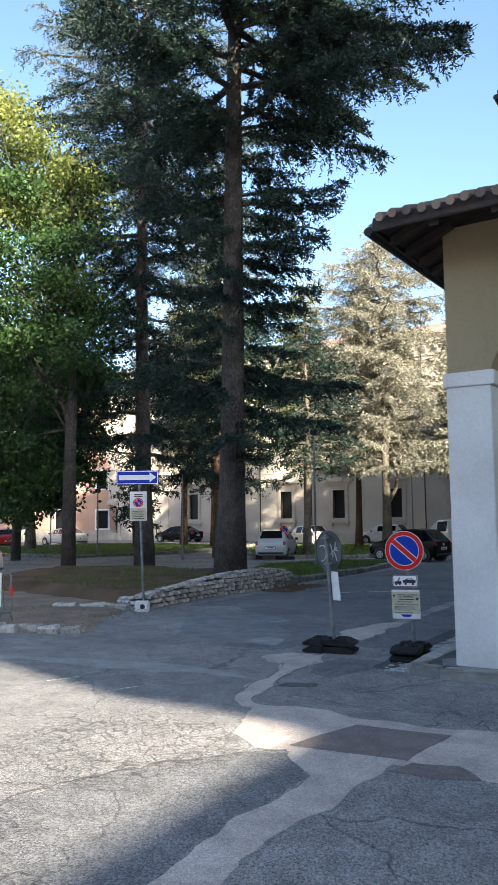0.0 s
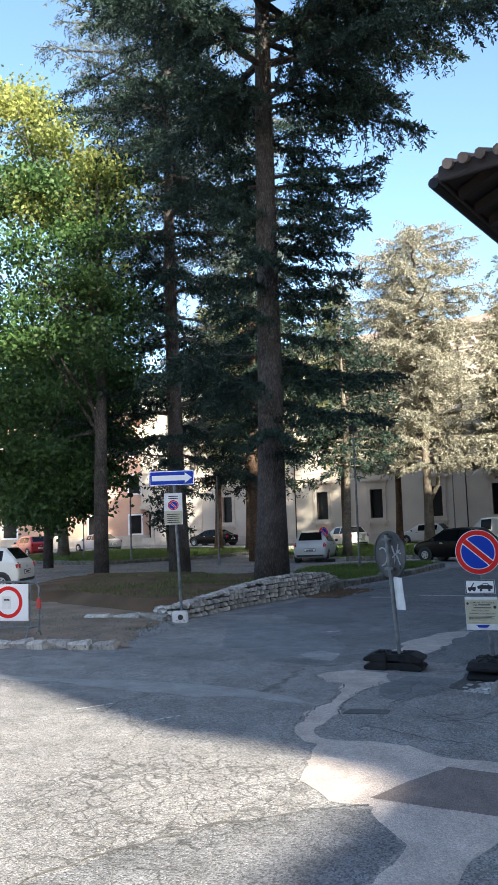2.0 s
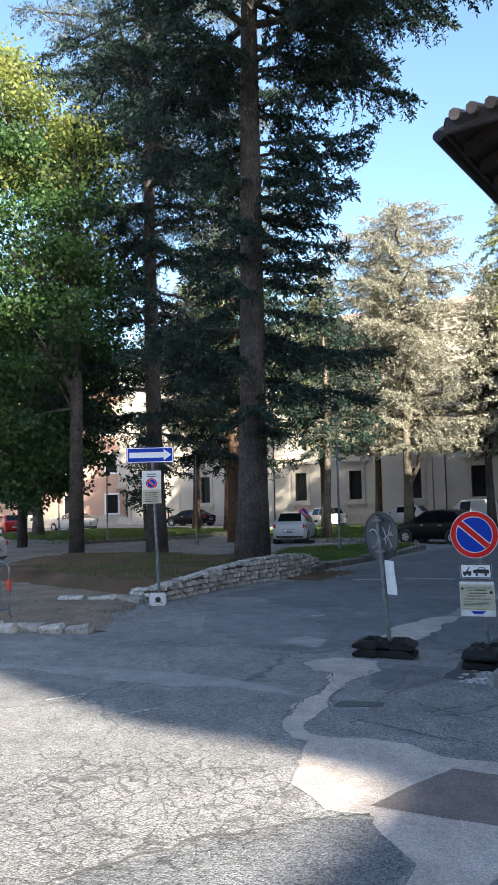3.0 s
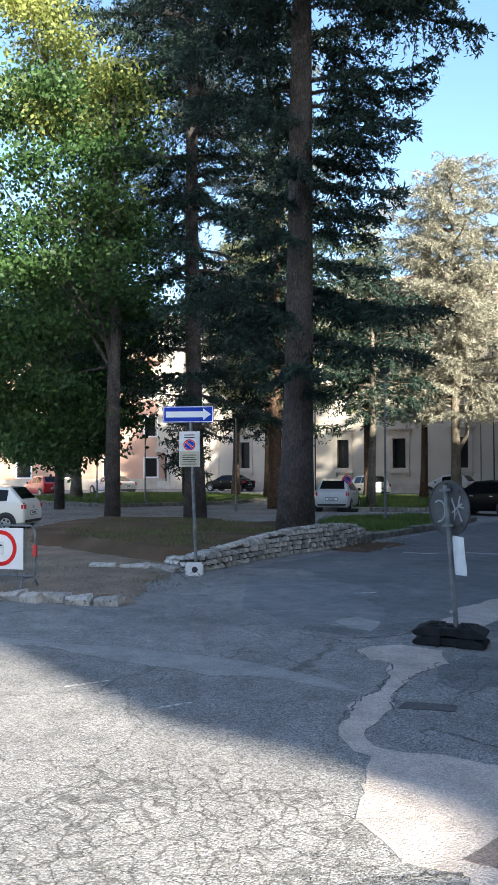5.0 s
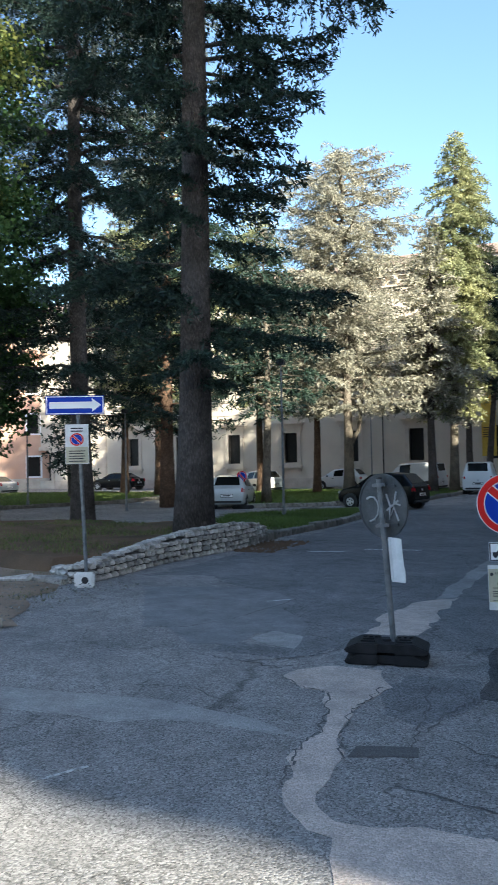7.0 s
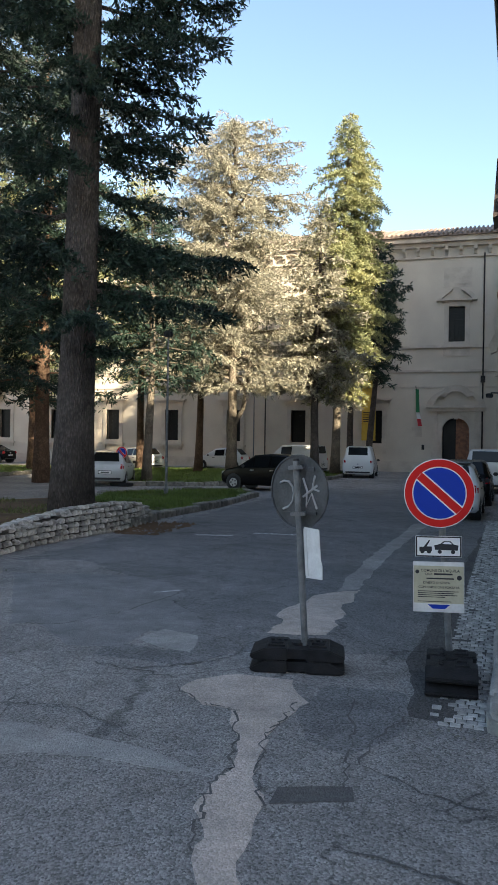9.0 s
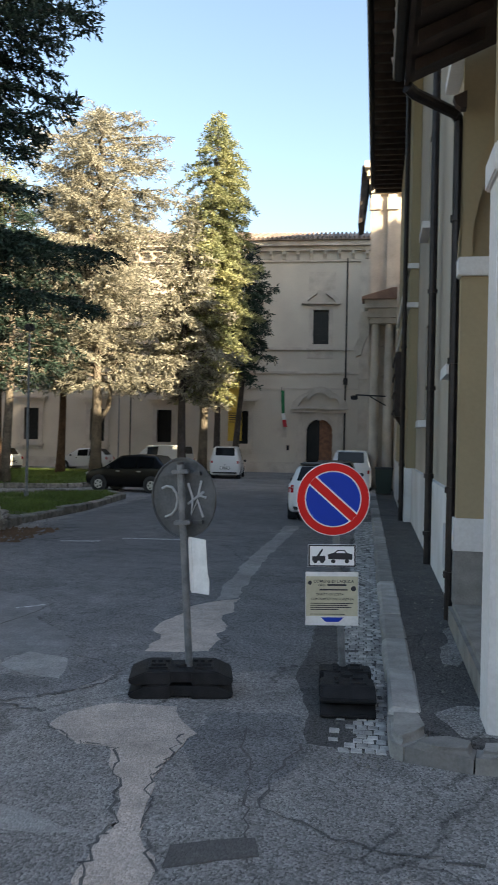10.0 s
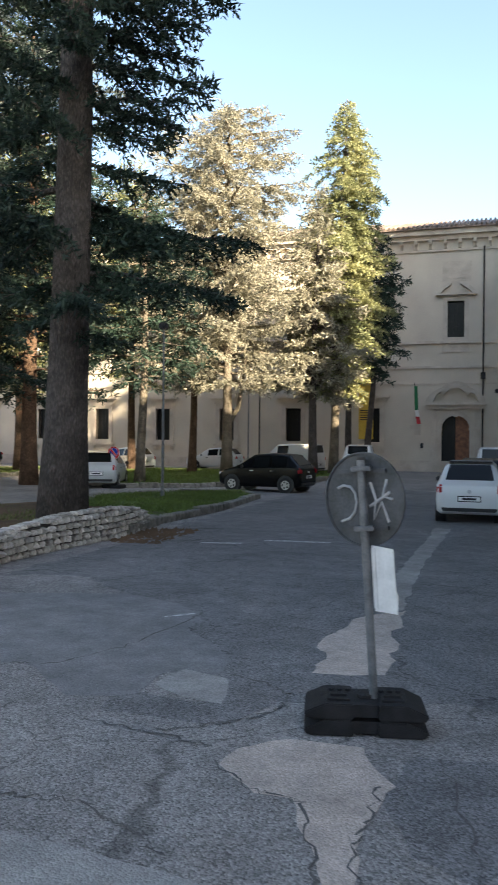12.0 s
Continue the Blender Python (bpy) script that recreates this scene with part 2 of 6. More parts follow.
BANNER = material("yellow_banner_cloth", (0.62, 0.42, 0.06), 0.8, 0, (0.5, 0.33, 0.05), 2, 20, 0.05)
FLAG_GREEN, FLAG_WHITE, FLAG_RED = plain("flag_green", (0.02, 0.16, 0.06), 0.8), plain("flag_white", (0.7, 0.7, 0.68), 0.8), plain("flag_red", (0.45, 0.03, 0.04), 0.8)
for m in (SIGN_RED, SIGN_BLUE, RUBBER, CAR_GLASS):
    m.node_tree.nodes["Principled BSDF"].inputs["Specular IOR Level"].default_value = 0.22
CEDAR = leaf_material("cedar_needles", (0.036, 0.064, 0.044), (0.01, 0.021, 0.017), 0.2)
# pale cream of sunlit boughs, put into the needle colour
CEDAR_SUNLIT = leaf_material("sunlit_cedar_needles", (0.45, 0.42, 0.325), (0.14, 0.145, 0.115))
# grey-green needles, lightened and blued in colour for sky light
CEDAR_GREY_SKYLIT = leaf_material("skylit_grey_needles", (0.17, 0.2, 0.18), (0.07, 0.09, 0.085), 0.35)
# yellow-green needles, brightened in colour as if in sun
SPRUCE_SUNLIT = leaf_material("sunlit_conifer_needles", (0.39, 0.385, 0.19), (0.12, 0.15, 0.075))
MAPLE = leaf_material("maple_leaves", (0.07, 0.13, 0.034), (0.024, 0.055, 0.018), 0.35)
# bright yellow-green of the sunlit crown top, given as leaf colour
MAPLE_SUNLIT = leaf_material("sunlit_maple_leaves", (0.36, 0.37, 0.11), (0.15, 0.2, 0.055), 0.5)
BARK = bark_material("cedar_bark", (0.145, 0.125, 0.115), (0.065, 0.056, 0.052))
BARK_BROWN = bark_material("reddish_bark", (0.21, 0.135, 0.09), (0.09, 0.055, 0.04))
BARK_PALE = bark_material("pale_bark", (0.27, 0.23, 0.18), (0.13, 0.11, 0.085))


# ---- mesh helpers ----
def mesh_ob(name, bm, mat, parent=None, label="", smooth=False):
    me = bpy.data.meshes.new(name)
    bmesh.ops.recalc_face_normals(bm, faces=bm.faces)
    bm.to_mesh(me)
    bm.free()
    for mm in mat if isinstance(mat, (list, tuple)) else (mat,):
        me.materials.append(mm)
    if smooth:
        me.shade_smooth()
    ob = new(name, me)
    if parent:
        ob.parent = parent
    if label:
        ob["label"] = label
    return ob


def part(name, bm, mat, parent, label="", smooth=False):
    return mesh_ob(name, bm, mat, parent, label, smooth)


def share(name, mesh, parent, m, label=""):
    ob = new(name, mesh)
    ob.parent = parent
    ob.matrix_basis = m
    if label:
        ob["label"] = label
    return ob


def thing(name, m, label, category, group="", kind=""):
    e = new(name)
    e.empty_display_size = 0.2
    e.matrix_basis = m
    return tagged(e, label, category, group, kind)


def box(x0, x1, y0, y1, z0, z1, bm=None, bevel=0.0):
    own = bm or bmesh.new()
    tmp = bmesh.new() if bevel else own
    r = bmesh.ops.create_cube(tmp, size=1)
    for v in r["verts"]:
        v.co = Vector(((x0 + x1) / 2 + v.co.x * (x1 - x0), (y0 + y1) / 2 + v.co.y * (y1 - y0), (z0 + z1) / 2 + v.co.z * (z1 - z0)))
    if bevel:
        bmesh.ops.bevel(tmp, geom=tmp.edges[:], offset=bevel, segments=2, affect="EDGES")
        me = bpy.data.meshes.new("tmp")
        tmp.to_mesh(me)
        tmp.free()
        own.from_mesh(me)
        bpy.data.meshes.remove(me)
    return own


def prism(pts, d0, d1, axis="y", bm=None):
    """An outline of (a, b) pairs drawn out from d0 to d1 along axis; y: (x, z), x: (y, z), z: (x, y)."""
    bm = bm or bmesh.new()
    place = {"y": lambda a, b, d: (a, d, b), "x": lambda a, b, d: (d, a, b), "z": lambda a, b, d: (a, b, d)}[axis]
    lo = [bm.verts.new(place(a, b, d0)) for a, b in pts]
    hi = [bm.verts.new(place(a, b, d1)) for a, b in pts]
    k = len(pts)
    bm.faces.new(lo)
    bm.faces.new(hi[::-1])
    for i in range(k):
        bm.faces.new((lo[i], hi[i], hi[(i + 1) % k], lo[(i + 1) % k]))
    return bm


def tube(points, radii, sides=10, bm=None, cap=True):
    """A round, tapering tube along points."""
    bm = bm or bmesh.new()
    pts = [Vector(p) for p in points]
    rings = []
    side = None
    for i, p in enumerate(pts):
        d = (pts[min(i + 1, len(pts) - 1)] - pts[max(i - 1, 0)]).normalized()
        if side is None:
            side = d.orthogonal().normalized()
        side = (side - d * side.dot(d)).normalized()
        up = d.cross(side)
        r = radii[i] if isinstance(radii, (list, tuple)) else radii
        rings.append([bm.verts.new(p + (side * math.cos(a) + up * math.sin(a)) * r) for a in (2 * math.pi * j / sides for j in range(sides))])
    for a, b in zip(rings, rings[1:]):
        for j in range(sides):
            bm.faces.new((a[j], a[(j + 1) % sides], b[(j + 1) % sides], b[j]))
    if cap:
        bm.faces.new(rings[0][::-1])
        bm.faces.new(rings[-1])
    return bm


def disc(cx, cz, r, y0, y1, n=48, bm=None):
    return prism([(cx + r * math.cos(2 * math.pi * i / n), cz + r * math.sin(2 * math.pi * i / n)) for i in range(n)], y0, y1, "y", bm)


def ring(cx, cz, r0, r1, y0, y1, n=56, bm=None, a0=0.0, a1=360.0):
    """A flat ring (or arc) of depth y0 to y1 in the x-z plane."""
    bm = bm or bmesh.new()
    closed = a1 - a0 >= 360
    steps = n if closed else n + 1
    q = []
    for i in range(steps):
        a = radians(a0 + (a1 - a0) * i / n)
        q.append([bm.verts.new((cx + r * math.cos(a), y, cz + r * math.sin(a))) for r, y in ((r0, y0), (r1, y0), (r1, y1), (r0, y1))])
    for i in range(n):
        a, b = q[i], q[(i + 1) % steps]
        for j in range(4):
            bm.faces.new((a[j], a[(j + 1) % 4], b[(j + 1) % 4], b[j]))
    if not closed:
        bm.faces.new(q[0])
        bm.faces.new(q[-1][::-1])
    return bm


def quick_mesh(name, verts, faces, mat, parent=None, label=""):
    """Many small faces at once; faces: (n, k) indices."""
    verts, faces = np.asarray(verts, dtype=np.float32), np.asarray(faces, dtype=np.int32)
    me = bpy.data.meshes.new(name)
    nf, k = faces.shape
    me.vertices.add(len(verts))
    me.loops.add(nf * k)
    me.polygons.add(nf)
    me.vertices.foreach_set("co", verts.ravel())
    me.loops.foreach_set("vertex_index", faces.ravel())
    me.polygons.foreach_set("loop_start", np.arange(0, nf * k, k, dtype=np.int32))
    me.update(calc_edges=True)
    me.materials.append(mat)
    ob = new(name, me)
    if parent:
        ob.parent = parent
    if label:
        ob["label"] = label
    return ob


def blades(at, along, length, width, rng):
    """Pointed blades from their roots along a direction: four corners each."""
    n = len(at)
    along = along / np.linalg.norm(along, axis=1, keepdims=True)
    side = np.cross(along, rng.normal(size=(n, 3)))
    side /= np.linalg.norm(side, axis=1, keepdims=True) + 1e-9
    ln, wd = np.asarray(length).reshape(-1, 1), np.asarray(width).reshape(-1, 1)
    mid = at + along * ln * 0.45
    v = np.stack([at, mid + side * wd / 2, at + along * ln, mid - side * wd / 2], axis=1).reshape(-1, 3)
    return v, np.arange(4 * n).reshape(n, 4)


def ragged(pts, seed, amp=0.05, step=0.1):
    """An outline with smoothly wandering, slightly crumbled edges."""
    out = []
    for (ax, ay), (bx, by) in zip(pts, pts[1:] + pts[:1]):
        k = max(1, int(math.hypot(bx - ax, by - ay) / step))
        for i in range(k):
            p = Vector((ax + (bx - ax) * i / k, ay + (by - ay) * i / k, seed * 7.3))
            w = noise.noise_vector(p * 1.7) * amp * 1.6 + noise.noise_vector(p * 6.0) * amp * 0.7
            out.append((p.x + w.x, p.y + w.y))
    return out


# ---- ground ----
bm = bmesh.new()
bmesh.ops.create_grid(bm, x_segments=8, y_segments=8, size=700)
ground = tagged(mesh_ob("ground", bm, ASPHALT), "worn grey asphalt road with cracks and trench repairs", "road", kind="structure")


def patch(name, pts, mat, label, z=0.004, seed=1, amp=0.04):
    ob = mesh_ob(name, prism(ragged(pts, seed, amp), 0.0, z, "z"), mat)
    return tagged(ob, label, "road patch", "road repairs", "structure")


patch("road_patch", [(-5.74, 11.96), (-5.39, 11.68), (-5.13, 11.65), (-4.9, 10.98), (-4.8, 10.6), (-4.84, 10.39), (-4.82, 10.09), (-4.67, 9.78), (-4.68, 9.58), (-4.6, 9.44), (-4.35, 9.1), (-4.17, 9.08), (-4.0, 8.6), (-3.39, 9.1),
                     (-3.39, 9.38), (-3.77, 9.4), (-3.99, 9.26), (-4.18, 9.25), (-4.32, 9.39), (-4.44, 9.64), (-4.51, 10.17), (-4.63, 10.54), (-4.75, 11.17), (-4.74, 11.44), (-4.7, 11.94), (-4.9, 12.44), (-5.43, 12.47), (-5.73, 12.23)], PATCH_PALE, "pale pinkish concrete trench repair in the road", 0.006, 1, 0.06)
patch("road_patch", [(-3.39, 9.38), (-4.0, 8.62), (-3.8, 8.1), (-3.4, 7.78), (-3.05, 7.85), (-2.84, 7.58), (-2.58, 7.29), (-2.53, 6.79), (-2.59, 6.22), (-2.56, 5.69), (-2.5, 5.29), (-2.45, 4.4), (-2.1, 4.4), (-2.17, 5.29), (-2.21, 5.69), (-2.2, 6.42), (-2.1, 6.87), (-2.1, 7.45), (-2.05, 7.95), (-1.48, 8.1), (-1.27, 7.85), (-1.0, 7.95), (-0.3, 8.3), (-0.3, 9.7), (-1.48, 9.4), (-2.2, 9.22), (-2.9, 9.25)],
      PATCH_PALE, "pale pinkish concrete trench repair in the road", 0.005, 2, 0.06)
patch("tar_patch", [(-3.11, 7.97), (-2.86, 8.98), (-1.85, 9.02), (-1.97, 8.09)], PATCH_BROWN, "dark brown square asphalt infill in the road", 0.009, 3, 0.02)
patch("tar_patch", [(-1.9, 8.02), (-1.5, 8.12), (-1.25, 7.86), (-1.6, 7.72), (-2.0, 7.72)], PATCH_BROWN, "dark brown asphalt infill in the road", 0.0085, 16, 0.03)
patch("road_patch", [(-10.5, 10.0), (-8.99, 10.28), (-8.04, 10.6), (-6.72, 10.87), (-6.16, 10.84), (-5.36, 10.72), (-4.98, 10.5), (-5.4, 10.45), (-6.16, 10.42), (-6.52, 10.22), (-7.66, 10.13), (-8.87, 10.15), (-10.5, 9.7)], PATCH_GREY, "pale grey narrow trench repair across the road", 0.004, 4, 0.04)
patch("tar_patch", [(-4.42, 5.5), (-4.21, 6.25), (-3.86, 6.97), (-3.34, 7.6), (-3.05, 7.84), (-2.84, 7.6), (-2.56, 7.29), (-2.5, 6.79), (-2.57, 6.2), (-2.5, 5.0), (-2.4, 1.0), (-5.6, 1.0)], ASPHALT_MID, "darker asphalt surfacing beyond a crumbled seam", 0.003, 17, 0.05)
patch("road_patch", [(-5.5, 13.95), (-5.66, 15.0), (-5.55, 16.1), (-5.1, 16.8), (-5.0, 15.8), (-4.92, 14.1)], PATCH_PALE, "pale concrete trench repair behind the sign base", 0.0055, 5, 0.09)
patch("road_patch", [(-5.3, 16.6), (-5.38, 19.0), (-5.32, 22.0), (-5.15, 26.2), (-4.8, 26.0), (-5.08, 20.0), (-5.05, 16.8)], PATCH_GREY, "narrow pale trench repair along the road", 0.004, 15, 0.05)
patch("road_patch", [(-6.75, 13.3), (-6.64, 13.75), (-6.2, 13.6), (-6.04, 13.0), (-6.43, 13.08)], PATCH_GREY, "pale worn spot in the road", 0.005, 6, 0.04)
patch("road_patch", [(-10.2, 16.19), (-8.53, 16.6), (-7.65, 16.27), (-7.1, 15.48), (-7.14, 15.15), (-6.36, 14.26), (-6.35, 13.72), (-6.78, 13.61), (-6.8, 13.12), (-6.79, 13.0), (-7.27, 12.83), (-8.11, 13.58), (-8.32, 13.42)], ASPHALT_SMOOTH, "smoother bluish-grey asphalt repair in the road", 0.0035, 18, 0.05)
patch("tar_patch", [(-7.19, 15.46), (-6.68, 15.42), (-6.18, 14.55), (-6.0, 14.02), (-5.74, 13.49), (-5.69, 13.08), (-5.85, 12.63), (-6.07, 12.57), (-6.89, 12.61), (-6.94, 12.88), (-6.75, 13.05), (-6.31, 12.96), (-6.12, 13.05), (-6.33, 13.52), (-6.33, 14.15), (-6.67, 14.69)], ASPHALT_MID, "dark poured asphalt repair round a worn spot", 0.0045, 19, 0.03)
patch("road_patch", [(-4.6, 12.5), (-4.62, 11.6), (-4.5, 11.2), (-4.2, 11.1), (-3.9, 11.6), (-3.95, 12.4)], ASPHALT_MID, "grey asphalt infill beside the kerb", 0.003, 7, 0.08)
patch("tar_patch", [(-4.47, 10.22), (-4.48, 10.42), (-4.05, 10.56), (-4.0, 10.4)], PATCH_TAR, "black tar repair in the road", 0.008, 8, 0.02)
patch("tar_patch", [(-4.0, 13.7), (-3.92, 12.4), (-3.85, 11.95), (-3.4, 11.85), (-3.32, 13.4), (-3.12, 24.0), (-3.5, 24.0)], ASPHALT_DARK, "dark asphalt gutter strip beside the kerb", 0.0045, 9, 0.05)
patch("tar_patch", [(-11.0, 17.3), (-9.6, 17.6), (-8.7, 16.7), (-8.2, 15.9), (-7.6, 15.6), (-7.3, 14.6), (-6.9, 13.9), (-6.2, 13.9), (-5.8, 13.2), (-5.2, 13.5), (-3.6, 13.6), (-3.3, 40.0), (-10.9, 40.0), (-10.9, 24.0), (-10.7, 22.5), (-10.8, 19.5)], ASPHALT_MID, "darker newer asphalt surface of the side road", 0.0025, 10, 0.14)
for pts in ([(-6.25, 9.0), (-6.07, 9.38), (-6.05, 9.365), (-6.23, 8.985)], [(-7.4, 9.1), (-7.2, 9.48), (-7.18, 9.465), (-7.38, 9.085)], [(-7.6, 15.6), (-7.35, 15.85), (-7.31, 15.82), (-7.56, 15.56)], [(-9.4, 21.8), (-8.6, 22.0), (-8.6, 21.85), (-9.4, 21.65)], [(-8.3, 22.6), (-7.0, 22.7), (-7.0, 22.55), (-8.3, 22.45)]):
    patch("road_mark", pts, LINE_PAINT, "worn white paint mark on the road", 0.006, 11, 0.012)


def crack(pts, seed, w=0.018):
    """A crumbling crack: a narrow wandering strip along a line, of uneven width."""
    rc = random.Random(seed)
    fine = []
    for (a, b), (c, d) in zip(pts, pts[1:]):
        for k in range(9):
            fine.append((a + (c - a) * k / 9 + rc.uniform(-.035, .035), b + (d - b) * k / 9 + rc.uniform(-.035, .035)))
    fine.append(pts[-1])
    one, two = [], []
    for i, (a, b) in enumerate(fine):
        p, q = fine[max(0, i - 1)], fine[min(len(fine) - 1, i + 1)]
        L = math.hypot(q[0] - p[0], q[1] - p[1]) or 1
        nx, ny = -(q[1] - p[1]) / L, (q[0] - p[0]) / L
        h = w * rc.uniform(0.15, 0.85)
        one.append((a + nx * h, b + ny * h))
        two.append((a - nx * h, b - ny * h))
    bm = bmesh.new()
    va = [bm.verts.new((x, y, 0.0075)) for x, y in one]
    vb = [bm.verts.new((x, y, 0.0075)) for x, y in two]
    for i in range(len(va) - 1):
        bm.faces.new((va[i], vb[i], vb[i + 1], va[i + 1]))
    ob = mesh_ob("road_crack", bm, PATCH_TAR)
    tagged(ob, "dark crumbling crack in the worn road", "crack", "road repairs", "structure")


crack([(-6.3, 12.35), (-5.94, 12.6), (-5.75, 12.8), (-5.6, 13.05), (-5.61, 13.37), (-5.84, 13.56), (-6.2, 13.75)], 1, 0.025)
crack([(-6.9, 11.15), (-6.67, 11.21), (-6.34, 11.24), (-5.83, 10.99), (-5.6, 10.84)], 2, 0.014)
crack([(-8.16, 13.46), (-7.82, 13.54), (-7.47, 14.25), (-7.31, 15.27), (-7.23, 16.03)], 3, 0.02)
crack([(-4.4, 12.47), (-4.21, 11.46), (-4.14, 10.71), (-4.05, 10.3)], 4, 0.014)
crack([(-4.6, 5.0), (-4.42, 5.5), (-4.21, 6.25), (-3.86, 6.97), (-3.34, 7.6), (-3.05, 7.84)], 7, 0.03)
crack([(-5.74, 11.96), (-5.39, 11.66), (-5.13, 11.62), (-4.92, 10.98), (-4.82, 10.6), (-4.86, 10.39), (-4.84, 10.09), (-4.69, 9.6)], 8, 0.014)
crack([(-4.72, 11.94), (-4.74, 11.44), (-4.77, 11.17), (-4.62, 10.54), (-4.5, 10.17)], 9, 0.014)
crack([(-6.9, 12.4), (-6.3, 12.3), (-5.85, 12.2)], 10, 0.02)
crack([(-3.9, 11.9), (-4.1, 11.0), (-3.6, 10.6), (-2.9, 10.5)], 11, 0.016)
crack([(-4.05, 9.9), (-3.3, 9.7), (-2.6, 9.75), (-1.8, 9.9)], 12, 0.016)

# soil bank with the trees, and the lawns
def sheet(name, pts, z, mat, label, category, seed, amp=0.06, hump=0.0, step=0.5):
    """A filled bed of soil or lawn with an uneven, slightly humped top."""
    outline = ragged(pts, seed, amp, step)
    bm = bmesh.new()
    vs = [bm.verts.new((a, b, 0)) for a, b in outline]
    f = bm.faces.new(vs)
    bmesh.ops.triangulate(bm, faces=[f])
    bmesh.ops.subdivide_edges(bm, edges=[e for e in bm.edges if e.calc_length() > 1.2], cuts=6, use_grid_fill=True)
    edge = {v for e in bm.edges if e.is_boundary for v in e.verts}
    for v in bm.verts:
        v.co.z = 0.012 if v in edge else z + hump * noise.noise(Vector((v.co.x * 0.35, v.co.y * 0.35, 3.0))) + 0.02 * noise.noise(v.co * 2.1)
    return tagged(mesh_ob(name, bm, mat, smooth=True), label, category, kind="structure")


sheet("soil_bed", [(-9.95, 12.7), (-10.9, 12.3), (-14.0, 11.6), (-22, 12.2), (-23.5, 20.5), (-20.5, 23.3), (-17.5, 27.2), (-13.0, 24.6), (-12.2, 22.6), (-11.9, 20.2), (-11.75, 18.0), (-11.75, 16.3), (-11.2, 14.6)], 0.07, GRAVEL, "gravelly needle-covered soil bed under the trees", "soil", 21, 0.12, 0.03)
sheet("tree_mound", [(-11.75, 16.6), (-11.85, 18.2), (-11.75, 20.2), (-11.6, 21.6), (-11.7, 23.8), (-14.5, 25.2), (-18.5, 25.8), (-21.3, 24.0), (-21.0, 20.5), (-18.5, 17.9), (-15.0, 16.9)], 0.36, SOIL, "raised mound of brown needles and dry grass", "soil", 22, 0.12, 0.12)
LAWN_ONE = [(-11.55, 24.6), (-11.3, 28.5), (-11.6, 33.5), (-12.6, 35.0), (-14.6, 33.8), (-16.4, 30.8), (-15.0, 27.0), (-13.4, 25.2)]
LAWN_TWO = [(-12.0, 43.5), (-11.6, 50.0), (-12.0, 55.0), (-26.0, 54.0), (-27.0, 48.0), (-23.5, 40.0), (-18.5, 36.8), (-15.5, 38.4)]
LAWN_LEFT = [(-31.0, 33.5), (-27.5, 40.0), (-29.0, 52.0), (-44.0, 50.0), (-46.0, 37.0), (-36.0, 34.0)]
for i, pts in enumerate((LAWN_ONE, LAWN_TWO, LAWN_LEFT)):
    sheet("lawn", pts, 0.13, LAWN, "short green lawn inside a stone kerb", "lawn", 30 + i, 0.05, 0.05)


def grass(name, pts, count, h, mat, label, seed, z):
    rng = np.random.default_rng(seed)
    xs, ys = np.array([p[0] for p in pts]), np.array([p[1] for p in pts])
    q = rng.uniform((xs.min(), ys.min()), (xs.max(), ys.max()), (count * 2, 2))
    inside = np.zeros(len(q), bool)
    for i in range(len(pts)):
        (ax, ay), (bx, by) = pts[i - 1], pts[i]
        cut = ((ay > q[:, 1]) != (by > q[:, 1])) & (q[:, 0] < (bx - ax) * (q[:, 1] - ay) / (by - ay + 1e-12) + ax)
        inside ^= cut
    q = q[inside][:count]
    clump = np.sin(q[:, 0] * 2.3 + np.cos(q[:, 1] * 1.7)) + np.sin(q[:, 1] * 3.1 + q[:, 0])
    q = q[clump + rng.normal(0, 0.8, len(q)) > -0.7]
    at = np.column_stack([q, np.full(len(q), z - 0.03)])
    up = rng.normal(0, 0.35, (len(q), 3))
    up[:, 2] = 1
    v, f = blades(at, up, h * rng.uniform(0.5, 1.3, len(q)), h * 0.22, rng)
    tagged(quick_mesh(name, v, f, mat), label, "grass", kind="stuff")


grass("grass", LAWN_ONE, 26000, 0.12, GRASS, "short green grass blades on the lawn", 41, 0.13)
grass("grass", LAWN_TWO, 45000, 0.15, GRASS, "short green grass blades on the lawn", 42, 0.13)
grass("grass", LAWN_LEFT, 30000, 0.15, GRASS, "short green grass blades on the lawn", 43, 0.13)
grass("dry_grass", [(-11.9, 17.2), (-12, 20.2), (-12.1, 23.4), (-18.5, 25), (-20.5, 22.8), (-18.0, 18.6), (-15.0, 17.4)], 10000, 0.09, DRY_GRASS, "sparse dry grass on the needle-covered mound", 44, 0.36)
grass("dry_grass", [(-10.6, 14.2), (-14, 13.4), (-21, 14.5), (-22, 20), (-16, 19), (-12, 17)], 7000, 0.06, DRY_GRASS, "sparse dry grass and twigs on gravelly soil", 45, 0.07)


def litter(name, pts, count, size, mat, label, seed, z):
    """Loose pebbles and crumbs."""
    rng = np.random.default_rng(seed)
    q = rng.uniform(pts[0], pts[1], (count, 2))
    s = size * rng.uniform(0.4, 1.4, count)
    base = np.array([[1, 0, 0], [-0.5, 0.9, 0], [-0.6, -0.8, 0], [0.1, 0.05, 0.9]])
    v = (base[None] * s[:, None, None] * rng.uniform(0.6, 1.3, (count, 4, 1)) + np.column_stack([q, np.full(count, z)])[:, None]).reshape(-1, 3)
    f = (np.array([[0, 1, 3], [1, 2, 3], [2, 0, 3]])[None] + 4 * np.arange(count)[:, None, None]).reshape(-1, 3)
    tagged(quick_mesh(name, v, f, mat), label, "pebbles", kind="stuff")


